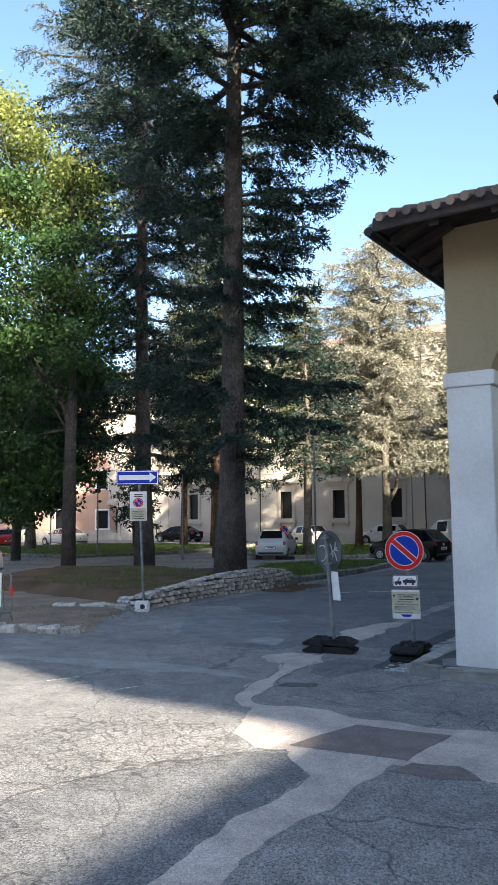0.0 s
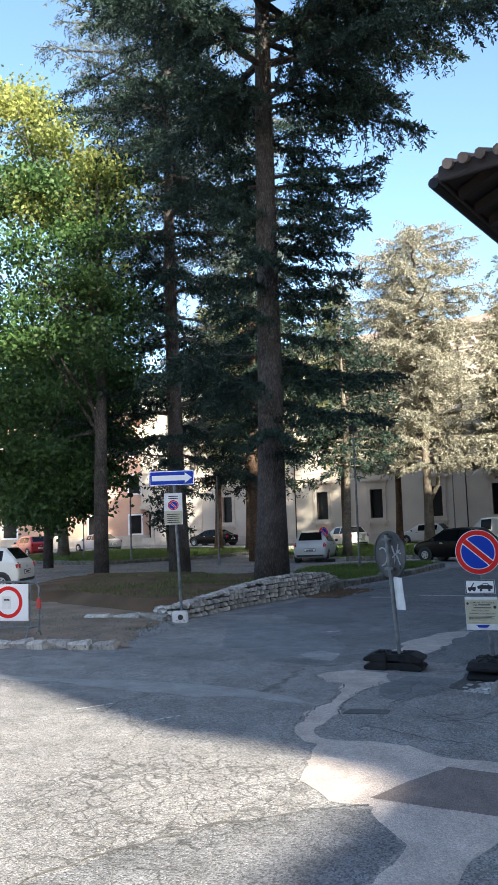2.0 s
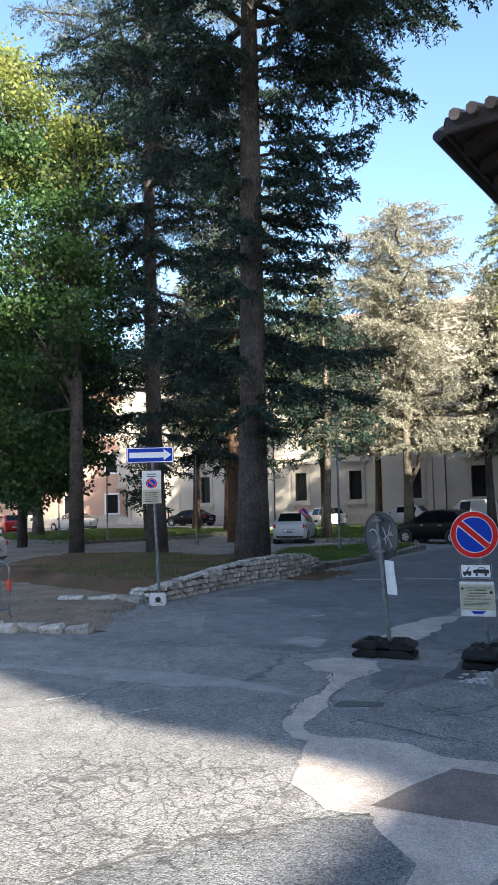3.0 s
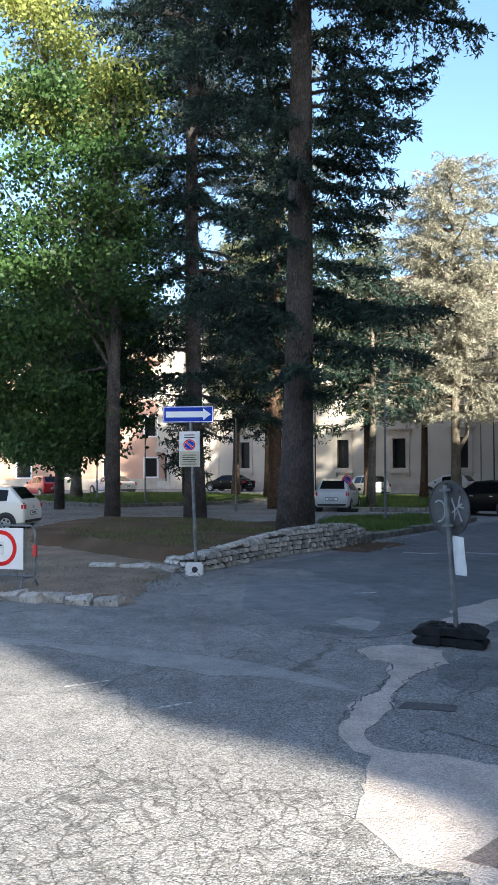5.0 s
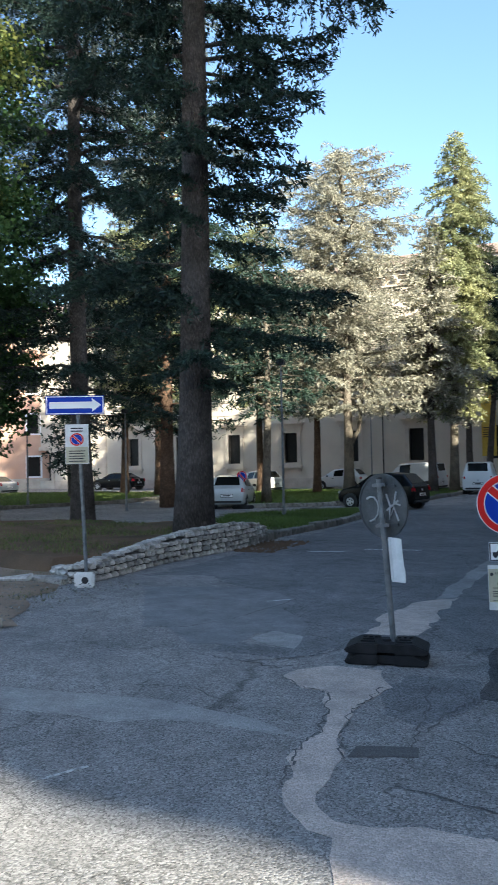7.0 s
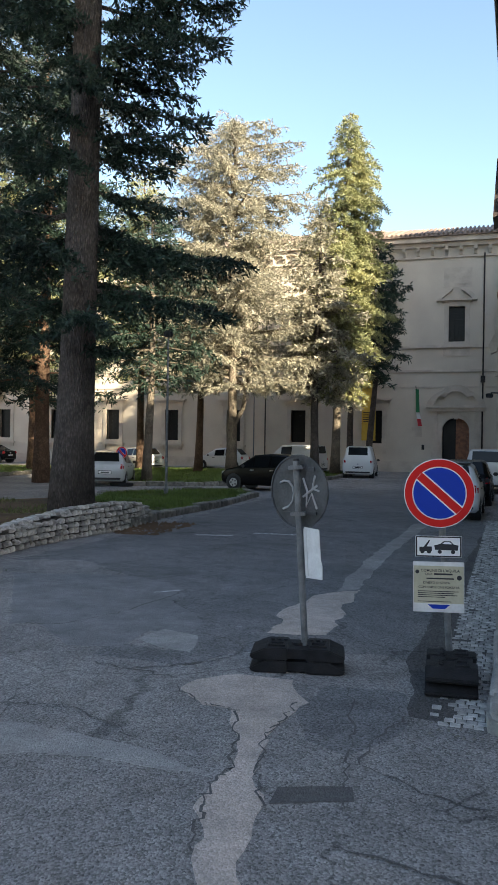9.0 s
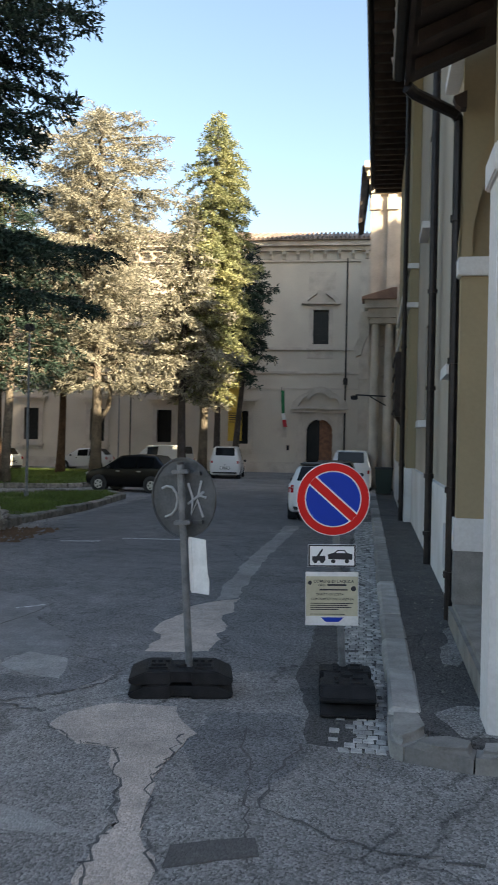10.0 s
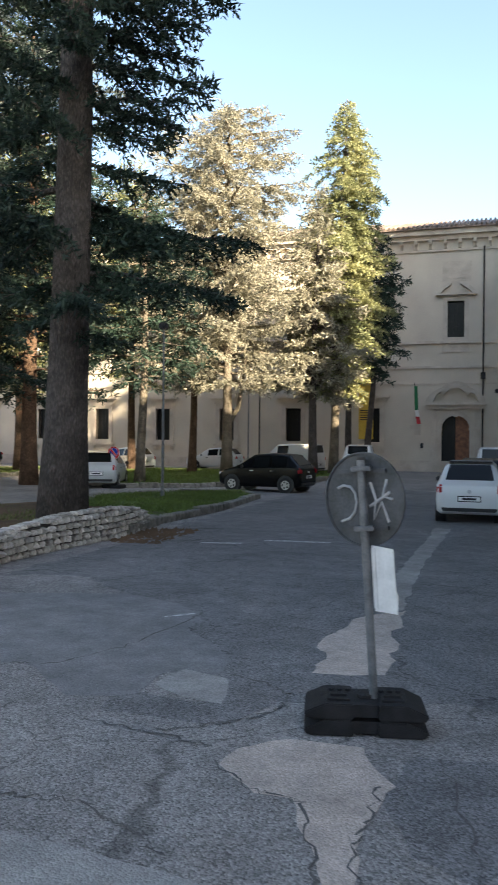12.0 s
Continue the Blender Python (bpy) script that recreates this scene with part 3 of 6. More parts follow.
litter("gravel", ((-16.0, 12.0), (-10.0, 16.0)), 1800, 0.022, RUBBLE_STUFF, "loose gravel and twigs on the soil", 51, 0.08)
litter("gravel", ((-3.7, 11.6), (-2.9, 13.0)), 260, 0.012, RUBBLE_STUFF, "loose grit beside the kerb", 52, 0.0)
litter("gravel", ((-11.2, 21.2), (-10.1, 23.6)), 380, 0.055, SOIL, "broken roots and earth at the wall's end", 53, 0.0)
litter("crumbled_asphalt", ((-5.2, 6.0), (-3.4, 7.4)), 420, 0.016, RUBBLE_STUFF, "crumbled asphalt lumps on the worn road", 55, -0.008)
litter("gravel", ((-2.9, 12.4), (-2.2, 30.0)), 500, 0.014, RUBBLE_STUFF, "dry leaves and grit on the pavement", 54, 0.14)

# ---- right-hand pavement and kerb ----
pav = tagged(mesh_ob("pavement", prism([(-3.1, 12.45), (-3.06, 12.0), (-2.85, 11.82), (-2.6, 11.72), (6, 11.7), (6, 15.0), (-2.0, 15.0), (-0.9, 62.0), (-2.16, 62.0), (-2.8, 30)], -0.05, 0.13, "z"), ASPHALT_DARK), "dark patched asphalt pavement along the wall", "pavement", kind="structure")
patch("pavement_patch", [(-2.97, 12.3), (-2.75, 12.5), (-2.3, 12.55), (-1.6, 12.5), (-1.6, 11.9), (-2.8, 11.92)], ASPHALT, "pale worn concrete patch at the pavement corner", 0.134, 31, 0.05)
patch("pavement_patch", [(-2.6, 13.6), (-2.45, 14.2), (-2.42, 15.2), (-2.5, 15.2), (-2.66, 14.4), (-2.75, 13.7)], ASPHALT, "pale dusty crust along the foot of the wall", 0.1335, 32, 0.06)
kerb = thing("kerb", pose(0, 0, 0), "rounded grey stone kerb along the pavement", "kerb", kind="structure")


def stone_mesh(name, lx, ly, lz, seed, mat, bevel=0.02, rough=0.012):
    bm = box(-lx / 2, lx / 2, -ly / 2, ly / 2, 0, lz)
    bmesh.ops.bevel(bm, geom=bm.edges[:], offset=bevel, segments=1, affect="EDGES")
    rng = random.Random(seed)
    for v in bm.verts:
        v.co += Vector((rng.uniform(-rough, rough), rng.uniform(-rough, rough), rng.uniform(-rough, rough) if v.co.z > 0.02 else 0))
    me = bpy.data.meshes.new(name)
    bm.to_mesh(me)
    bm.free()
    me.materials.append(mat)
    return me


kerb_meshes = [stone_mesh("kerb_stone", 0.25, 1.08, 0.175, i, KERB_STONE, 0.035) for i in range(3)]
y = 12.86
i = 0
while y < 60:
    share("kerb_stone", kerb_meshes[i % 3], kerb, pose(-3.155 + (y - 12.5) * 0.02, y, -0.025, 0, 0, -1.15 + (i % 3 - 1) * 0.6))
    y += 1.1
    i += 1

# worn stones round the corner, flush with the pavement
for i, outline in enumerate((((-3.29, 12.31), (-3.31, 11.95), (-3.29, 11.8), (-3.22, 11.73), (-3.09, 11.88), (-3.02, 12.02), (-3.035, 12.31)),
                             ((-3.21, 11.725), (-3.0, 11.66), (-2.79, 11.61), (-2.73, 11.84), (-2.9, 11.87), (-3.08, 11.875)),
                             ((-2.775, 11.605), (-2.3, 11.59), (-1.72, 11.6), (-1.73, 11.85), (-2.3, 11.84), (-2.72, 11.84)))):
    bm = prism(list(reversed(outline)), -0.03, 0.142, "z")
    bmesh.ops.bevel(bm, geom=[e for e in bm.edges if min(v.co.z for v in e.verts) > 0.1], offset=0.04, segments=3, affect="EDGES")
    bmesh.ops.recalc_face_normals(bm, faces=bm.faces[:])
    rk = random.Random(70 + i)
    for v in bm.verts:
        v.co += Vector((rk.uniform(-.008, .008), rk.uniform(-.008, .008), rk.uniform(-.008, .008)))
    part("kerb_stone", bm, KERB_STONE, kerb)
for a in (-1.16, -0.06, 1.04, 2.14):
    share("kerb_stone", kerb_meshes[abs(int(a * 7)) % 3], kerb, pose(a, 11.72, -0.03, 0, 0, 90))

# white pebble gutter strip
rng = np.random.default_rng(5)
bm = bmesh.new()
for i in range(900):
    row, col = divmod(i, 5)
    yy = 11.85 + row * 0.088 + rng.uniform(-0.008, 0.008)
    keep = 0.92 if yy > 12.5 else 0.9 if col > 1 else 0.3
    if rng.random() > keep:
        continue
    cx = -3.68 + (yy - 12) * 0.02 + col * 0.082 + (row % 2) * 0.03 + rng.uniform(-0.008, 0.008)
    r, up = rng.uniform(0.05, 0.06), rng.uniform(0.008, 0.016)
    pts = [(cx + r * math.cos(0.785 + k * 1.571) * rng.uniform(0.82, 1.05), yy + r * math.sin(0.785 + k * 1.571) * rng.uniform(0.82, 1.05)) for k in range(4)]
    top = [bm.verts.new((cx + (a - cx) * 0.84, yy + (b - yy) * 0.84, up)) for a, b in pts]
    low = [bm.verts.new((a, b, 0.003)) for a, b in pts]
    bm.faces.new(top)
    for k in range(4):
        bm.faces.new((low[k], low[(k + 1) % 4], top[(k + 1) % 4], top[k]))
tagged(mesh_ob("cobble_gutter", bm, COBBLE), "white pebble cobbles set in the gutter", "cobbles", kind="stuff")

# left kerb: broken stones along the soil bed
lk = thing("kerb_left", pose(0, 0, 0), "broken pale stone kerb before the soil bed", "kerb", kind="structure")
lk_meshes = [stone_mesh("kerb_stone", 0.9, 0.26, 0.17, 20 + i, RUBBLE, 0.04, 0.04) for i in range(3)]
rk = random.Random(77)
for i in range(11):
    f = i / 10
    share("kerb_stone", lk_meshes[i % 3], lk, pose(-14.3 + 4.1 * f + rk.uniform(-.05, .05), 11.42 + 0.95 * f + 0.12 * f ** 6 + rk.uniform(-.05, .05), rk.uniform(-.06, -.02), rk.uniform(-4, 4), rk.uniform(-4, 4), 13 + 10 * f ** 4 + rk.uniform(-9, 9)) @ Matrix.Diagonal((rk.uniform(0.35, 0.52), rk.uniform(0.8, 1.2), 1, 1)))
for a, b in ((-11.95, 15.85), (-12.6, 15.68), (-13.3, 15.5)):
    share("kerb_stone", lk_meshes[int(-a) % 3], lk, pose(a, b, -0.03, 0, 0, 15 + rk.uniform(-5, 5)) @ Matrix.Diagonal((0.7, 0.9, 1, 1)))

# ---- dry stone retaining wall ----
WALL_LINE = [(-12.2, 16.25, 0.2), (-11.4, 15.98, 0.28), (-11.42, 17.0, 0.36), (-11.55, 18.8, 0.48), (-11.45, 20.3, 0.58), (-11.25, 21.6, 0.6), (-11.3, 22.8, 0.5), (-11.55, 24.0, 0.3)]


def along_line(line, f):
    seg = [math.hypot(b[0] - a[0], b[1] - a[1]) for a, b in zip(line, line[1:])]
    d = f * sum(seg)
    for s, a, b in zip(seg, line, line[1:]):
        if d <= s or (b is line[-1]):
            k = min(1, d / s)
            return a[0] + (b[0] - a[0]) * k, a[1] + (b[1] - a[1]) * k, a[2] + (b[2] - a[2]) * k, math.degrees(math.atan2(b[1] - a[1], b[0] - a[0]))
        d -= s


stone_wall = thing("stone_wall", pose(0, 0, 0), "low dry-stone retaining wall of pale rubble below the tree mound", "stone wall", kind="structure")
core = bmesh.new()
N = 40
for i in range(N):
    a, b = along_line(WALL_LINE, i / N), along_line(WALL_LINE, (i + 1) / N)
    pts = []
    for p in (a, b):
        nx, ny = -math.sin(radians(p[3])), math.cos(radians(p[3]))
        pts.append(((p[0] - 0.02 * nx, p[1] - 0.02 * ny), (p[0] + 0.3 * nx, p[1] + 0.3 * ny), p[2]))
    v = [core.verts.new((q[0], q[1], z)) for p in pts for q, z in ((p[0], 0), (p[1], 0), (p[1], p[2] - 0.05), (p[0], p[2] - 0.05))]
    for f in ((0, 1, 2, 3), (4, 7, 6, 5), (0, 4, 5, 1), (1, 5, 6, 2), (2, 6, 7, 3), (3, 7, 4, 0)):
        core.faces.new([v[k] for k in f])
part("mortar_core", core, MORTAR, stone_wall)
stone_kinds = [stone_mesh("stone", 0.14, 0.2, 0.1, 60 + i, RUBBLE, 0.026, 0.018) for i in range(6)]
rng = random.Random(9)
total = 8.9
for row in range(7):
    d = rng.uniform(0, 0.1)
    while d < total:
        x, y, h, a = along_line(WALL_LINE, d / total)
        z = row * 0.116
        w = rng.uniform(0.75, 1.25)
        if z + 0.11 < h + 0.04:
            share("stone", stone_kinds[rng.randrange(6)], stone_wall, pose(x + 0.02 * rng.uniform(-1, 1), y + 0.02 * rng.uniform(-1, 1), z, 0, rng.uniform(-4, 4), a + rng.uniform(-8, 8)) @ Matrix.Diagonal((w, 1, rng.uniform(0.85, 1.05), 1)))
        d += 0.178 * w
d = 0
while d < total:
    x, y, h, a = along_line(WALL_LINE, d / total)
    nx, ny = -math.sin(radians(a)), math.cos(radians(a))
    w = rng.uniform(0.75, 1.25)
    share("cap_stone", stone_kinds[rng.randrange(6)], stone_wall, pose(x + 0.1 * nx, y + 0.1 * ny, h - 0.02, rng.uniform(-6, 6), rng.uniform(-6, 6), a + rng.uniform(-15, 15)) @ Matrix.Diagonal((w, 1.5, 0.75, 1)))
    d += 0.165 * w

# low kerbs round the lawns
for pts, name in ((LAWN_ONE, "lawn_kerb"), (LAWN_TWO, "lawn_kerb"), (LAWN_LEFT, "lawn_kerb"), ([(-11.3, 22.2), (-11.5, 24.4)], "lawn_kerb")):
    bm = bmesh.new()
    rr = random.Random(len(pts))
    closed = len(pts) > 2
    for (ax, ay), (bx, by) in zip(pts, pts[1:] + (pts[:1] if closed else [])):
        L = math.hypot(bx - ax, by - ay)
        k = max(1, int(L / 0.7))
        for i in range(k):
            f = (i + 0.5) / k
            tmp = box(-L / k / 2 + 0.012, L / k / 2 - 0.012, -0.14, 0.14, -0.02, 0.2 + rr.uniform(-0.03, 0.03))
            bmesh.ops.bevel(tmp, geom=tmp.edges[:], offset=0.03, segments=1, affect="EDGES")
            bmesh.ops.transform(tmp, matrix=pose(ax + (bx - ax) * f, ay + (by - ay) * f, 0, rr.uniform(-3, 3), 0, math.degrees(math.atan2(by - ay, bx - ax))), verts=tmp.verts)
            me = bpy.data.meshes.new("tmp")
            tmp.to_mesh(me)
            tmp.free()
            bm.from_mesh(me)
            bpy.data.meshes.remove(me)
    tagged(mesh_ob(name, bm, RUBBLE_STUFF), "low dark stone kerb round the lawn", "kerb", kind="structure")


# ---- palace at the end of the square ----
def pierced(x0, x1, z0, z1, y0, y1, holes, bm=None):
    """A wall slab in x-z with rectangular holes (x0, x1, z0, z1) through it, as one closed shell."""
    bm = bm or bmesh.new()
    xs = sorted({x0, x1, *(h[0] for h in holes), *(h[1] for h in holes)})
    zs = sorted({z0, z1, *(h[2] for h in holes), *(h[3] for h in holes)})
    nx, nz = len(xs) - 1, len(zs) - 1
    solid = [[not any(h[0] <= (xs[i] + xs[i + 1]) / 2 <= h[1] and h[2] <= (zs[j] + zs[j + 1]) / 2 <= h[3] for h in holes) for j in range(nz)] for i in range(nx)]
    made = {}

    def vert(i, j, k):
        if (i, j, k) not in made:
            made[i, j, k] = bm.verts.new((xs[i], (y0, y1)[k], zs[j]))
        return made[i, j, k]

    def full(i, j):
        return 0 <= i < nx and 0 <= j < nz and solid[i][j]

    for i in range(nx):
        for j in range(nz):
            if not solid[i][j]:
                continue
            for k in (0, 1):
                bm.faces.new((vert(i, j, k), vert(i + 1, j, k), vert(i + 1, j + 1, k), vert(i, j + 1, k)))
            for (p, q), (di, dj) in ((((i, j), (i, j + 1)), (-1, 0)), (((i + 1, j), (i + 1, j + 1)), (1, 0)), (((i, j), (i + 1, j)), (0, -1)), (((i, j + 1), (i + 1, j + 1)), (0, 1))):
                if not full(i + di, j + dj):
                    bm.faces.new((vert(*p, 0), vert(*q, 0), vert(*q, 1), vert(*p, 1)))
    return bm


FY = 62.0
palace = thing("palace", pose(0, FY, 0), "long pale stucco palace with stone window frames and bracketed cornice", "building", kind="structure")
BAYS = [-42.1, -37.15, -32.12, -27.08, -22.03, -17.0, -11.9]
holes = [(x - 0.55, x + 0.55, 2.0, 4.35) for x in (-11.4, *BAYS[:-1])]
holes += [(x - 0.55, x + 0.55, 9.15, 11.6) for x in (-5.8, -11.2, *BAYS[:-1])]
holes += [(-6.68, -4.84, 0.0, 3.85), (-53.3, -51.3, 0.0, 3.6)]
part("wall", pierced(-58, -1.2, -0.1, 16.0, 0, 0.6, holes), STUCCO, palace)
part("rear_wall", box(-58, -1.2, 0.9, 12, -0.1, 15.9), GLASS_DARK, palace)
for zz, d, hh in ((7.05, 0.1, 0.16), (8.72, 0.14, 0.2), (5.95, 0.05, 0.1), (0.0, 0.1, 0.75)):
    part("string_course", box(-58, -1.2, -d, -0.003, zz, zz + hh), STONE_TRIM, palace)
part("cornice", box(-58, -1.2, -0.55, -0.003, 16.05, 16.4, box(-58, -1.2, -0.28, -0.004, 15.75, 16.05, box(-58, -1.2, -0.12, -0.005, 15.0, 15.15))), STONE_TRIM, palace)
br = prism([(0.0, 15.72), (-0.42, 15.72), (-0.4, 15.5), (-0.22, 15.38), (-0.12, 15.2), (0.0, 15.18)], -0.11, 0.11, "x")
bmesh.ops.translate(br, vec=(0, -0.004, 0), verts=br.verts)
br_me = bpy.data.meshes.new("bracket")
br.to_mesh(br_me)
br.free()
br_me.materials.append(STONE_TRIM)
for i in range(57):
    share("bracket", br_me, palace, pose(-1.7 - i * 0.97, 0, 0))
bm = prism([(-0.75, 16.4), (-0.75, 16.5), (6.0, 18.6), (6.0, 16.4)], -58.5, -0.8, "x")
part("roof", bm, ROOF_EDGE, palace, "tiled roof above the cornice")
tile = tube([(0, -0.8, 16.53), (0, 6.0, 18.66)], 0.1, 6)
t_me = bpy.data.meshes.new("roof_tile_row")
tile.to_mesh(t_me)
tile.free()
t_me.materials.append(ROOF_EDGE)
for i in range(150):
    share("roof_tile_row", t_me, palace, pose(-1.0 - i * 0.32, 0, 0))


def window_unit(x, z0, z1, hood, name="palace_window"):
    """A stone-framed window with sill, hood and dark panes; all parts of the palace."""
    w = new("window")
    w.parent = palace
    w.matrix_basis = pose(x, 0, 0)
    f = pierced(-0.85, 0.85, z0 - 0.28, z1 + 0.3, -0.09, 0.25, [(-0.55, 0.55, z0, z1)])
    part("window_frame", f, STONE_TRIM, w)
    part("window_sill", box(-1.0, 1.0, -0.2, -0.003, z0 - 0.42, z0 - 0.282, None), STONE_TRIM, w)
    part("pane", box(-0.55, 0.55, 0.28, 0.32, z0, z1), GLASS_DARK, w)
    g = bmesh.new()
    for k in range(4):
        xx = -0.41 + k * 0.27
        tube([(xx, 0.14, z0), (xx, 0.14, z1)], 0.012, 6, g)
    for k in range(5):
        zz = z0 + 0.3 + k * 0.42
        box(-0.55, 0.55, 0.132, 0.148, zz, zz + 0.015, g)
    part("grille", g, IRON, w)
    if hood == "flat":
        part("hood", box(-1.2, 1.2, -0.36, -0.004, z1 + 0.72, z1 + 0.85, box(-1.05, 1.05, -0.22, -0.005, z1 + 0.56, z1 + 0.72, box(-0.95, 0.95, -0.12, -0.006, z1 + 0.3, z1 + 0.56))), STONE_TRIM, w)
        for s in (-1, 1):
            part("sill_bracket", box(s * 0.75 - 0.13, s * 0.75 + 0.13, -0.14, -0.003, z0 - 0.72, z0 - 0.43, None, 0.02), STONE_TRIM, w)
    else:
        part("hood", box(-1.35, 1.35, -0.34, -0.004, z1 + 0.38, z1 + 0.52, box(-1.0, 1.0, -0.16, -0.005, z1 + 0.3, z1 + 0.38)), STONE_TRIM, w)
        for s in (-1, 1):
            pts = [(s * 1.35, z1 + 0.52), (s * 1.3, z1 + 0.62), (s * 0.9, z1 + 1.02), (s * 0.42, z1 + 1.28), (s * 0.3, z1 + 1.26), (s * 0.34, z1 + 1.08), (s * 0.72, z1 + 0.82), (s * 1.02, z1 + 0.524)]
            part("pediment", prism(pts, -0.3, -0.005), STONE_TRIM, w)
        part("pediment_panel", prism([(-0.95, z1 + 0.525), (0.95, z1 + 0.525), (0.6, z1 + 0.85), (0.25, z1 + 1.05), (-0.25, z1 + 1.05), (-0.6, z1 + 0.85)], -0.08, -0.006), STONE_TRIM, w)
        part("apron", box(-0.9, 0.9, -0.07, -0.003, z0 - 1.0, z0 - 0.43), STONE_TRIM, w)
    return w


for x in (-11.4, *BAYS[:-1]):
    window_unit(x, 2.0, 4.35, "flat")
for x in (-5.8, -11.2, *BAYS[:-1]):
    window_unit(x, 9.15, 11.6, "curved")

# portal
portal = new("portal")
portal.parent = palace
portal.matrix_basis = pose(-5.76, 0, 0)
portal["label"] = "arched stone portal with broken curved pediment"
part("door_frame", ring(0, 2.93, 0.92, 1.22, -0.16, 0.3, 28, None, 0, 180), STONE_TRIM, portal)
for s in (-1, 1):
    part("door_jamb", box(min(s * 0.92, s * 1.22), max(s * 0.92, s * 1.22), -0.16, 0.3, 0, 2.93), STONE_TRIM, portal)
    part("impost", box(min(s * 0.88, s * 1.32), max(s * 0.88, s * 1.32), -0.2, 0.28, 2.84, 3.0), STONE_TRIM, portal)
    part("pilaster", box(min(s * 1.24, s * 1.62), max(s * 1.24, s * 1.62), -0.14, -0.003, 0, 4.3), STONE_TRIM, portal)
    pts = [(s * 1.98, 4.75), (s * 1.9, 5.0), (s * 1.55, 5.4), (s * 1.05, 5.68), (s * 0.8, 5.72), (s * 0.84, 5.5), (s * 1.2, 5.3), (s * 1.5, 4.754)]
    part("pediment", prism(pts, -0.4, -0.004), STONE_TRIM, portal)
part("spandrel", prism([(-0.93, 2.95), (-0.93, 3.86), (0.93, 3.86), (0.93, 2.95)] + [(0.92 * math.cos(radians(a)), 2.93 + 0.92 * math.sin(radians(a))) for a in range(2, 180, 8)], 0.05, 0.4), STUCCO, portal)
part("entablature", box(-2.0, 2.0, -0.42, -0.005, 4.55, 4.75, box(-1.85, 1.85, -0.25, -0.006, 4.3, 4.55)), STONE_TRIM, portal)
part("tympanum", ring(0, 4.9, 0.8, 1.25, -0.3, -0.006, 20, None, 25, 155), STONE_TRIM, portal)
part("keystone", prism([(-0.12, 3.75), (0.12, 3.75), (0.2, 4.3), (-0.2, 4.3)], -0.24, -0.003), STONE_TRIM, portal)
part("door_leaf", box(0.0, 0.9, 0.38, 0.45, 0, 3.84, box(0.12, 0.78, 0.345, 0.38, 0.3, 1.2, box(0.12, 0.78, 0.345, 0.38, 1.4, 2.6))), DOOR_WOOD, portal, "closed brown wooden door leaf")
part("dark_doorway", box(-0.92, 0.0, 0.75, 0.8, 0, 3.84), GLASS_DARK, portal)
part("intercom", box(-2.3, -2.12, -0.06, -0.003, 1.6, 1.95), IRON, portal)
part("wall_panel", box(-0.7, 0.7, -0.06, -0.003, 13.15, 14.1, box(-0.95, 0.95, -0.03, -0.004, 12.95, 14.3)), STONE_TRIM, portal)
part("inscription_plate", box(-3.0, -2.3, -0.04, -0.003, 2.5, 3.2), STONE_TRIM, portal)
side_door = new("arched_doorway")
side_door.parent = palace
side_door.matrix_basis = pose(-52.3, 0, 0)
part("door_frame", ring(0, 2.6, 1.0, 1.35, -0.15, 0.3, 24, None, 0, 180, ), STONE_TRIM, side_door)
for s in (-1, 1):
    part("door_jamb", box(min(s * 1.0, s * 1.35), max(s * 1.0, s * 1.35), -0.15, 0.3, 0, 2.6), STONE_TRIM, side_door)
part("dark_doorway", box(-1, 1, 0.6, 0.65, 0, 3.59), GLASS_DARK, side_door)
# corner pilasters and downpipes on the palace
for x in (-2.6, -45.5, -48.5, -55.5):
    p = box(x - 0.5, x + 0.5, -0.16, -0.006, 0, 15.0, box(x - 0.62, x + 0.62, -0.24, -0.007, 8.4, 8.7, box(x - 0.62, x + 0.62, -0.24, -0.007, 6.7, 7.0, box(x - 0.62, x + 0.62, -0.22, -0.007, 0, 1.0))))
    part("pilaster", p, STONE_TRIM, palace)
for x in (-4.0, -19.5, -29.6, -34.7):
    part("downpipe", tube([(x, -0.16, 15.2), (x, -0.16, 0.1)], 0.05, 8), PIPE, palace)
part("hopper", box(-4.15, -3.85, -0.3, -0.02, 6.3, 6.75), PIPE, palace)

# set-back upper storey and pink-roofed block behind the palace
back = thing("rear_block", pose(0, 72, 0), "sunlit cream upper storey with a pinkish tiled roof", "building", kind="structure")
part("wall", box(-56, -14, 0, 10, 0, 19.2), STUCCO, back)
part("roof", prism([(-1.0, 19.2), (-1.0, 19.35), (5.5, 21.4), (11, 19.2)], -57, -13, "x"), ROOF_TILE, back)
for i in range(9):
    part("window", box(-52 + i * 4.4, -50.9 + i * 4.4, -0.04, 0.02, 16.0, 18.0), GLASS_DARK, back)

# yellow banner in front of the end window, flag by the portal
banner = thing("banner", pose(-11.75, FY - 0.45, 0), "tall yellow cloth banner hanging on the palace front", "banner")
bm = bmesh.new()
bmesh.ops.create_grid(bm, x_segments=4, y_segments=16, size=1)
for v in bm.verts:
    v.co = Vector((v.co.x * 0.5, 0.03 * math.sin(v.co.y * 5 + v.co.x), 5.1 + v.co.y * 2.9))
bmesh.ops.solidify(bm, geom=bm.faces[:], thickness=0.01)
part("cloth", bm, BANNER, banner)
for k in range(5):
    part("lettering_bar", box(-0.4, 0.3 - 0.1 * (k % 2), -0.06, -0.05, 3.5 + k * 0.16, 3.56 + k * 0.16), INK, banner)
part("rod", tube([(-0.55, 0.02, 8.0), (0.55, 0.02, 8.0)], 0.025, 8), IRON, banner)
flag = thing("flag", pose(-8.35, FY - 0.5, 5.9), "tricolour flag drooping from a wall-mounted staff", "flag")
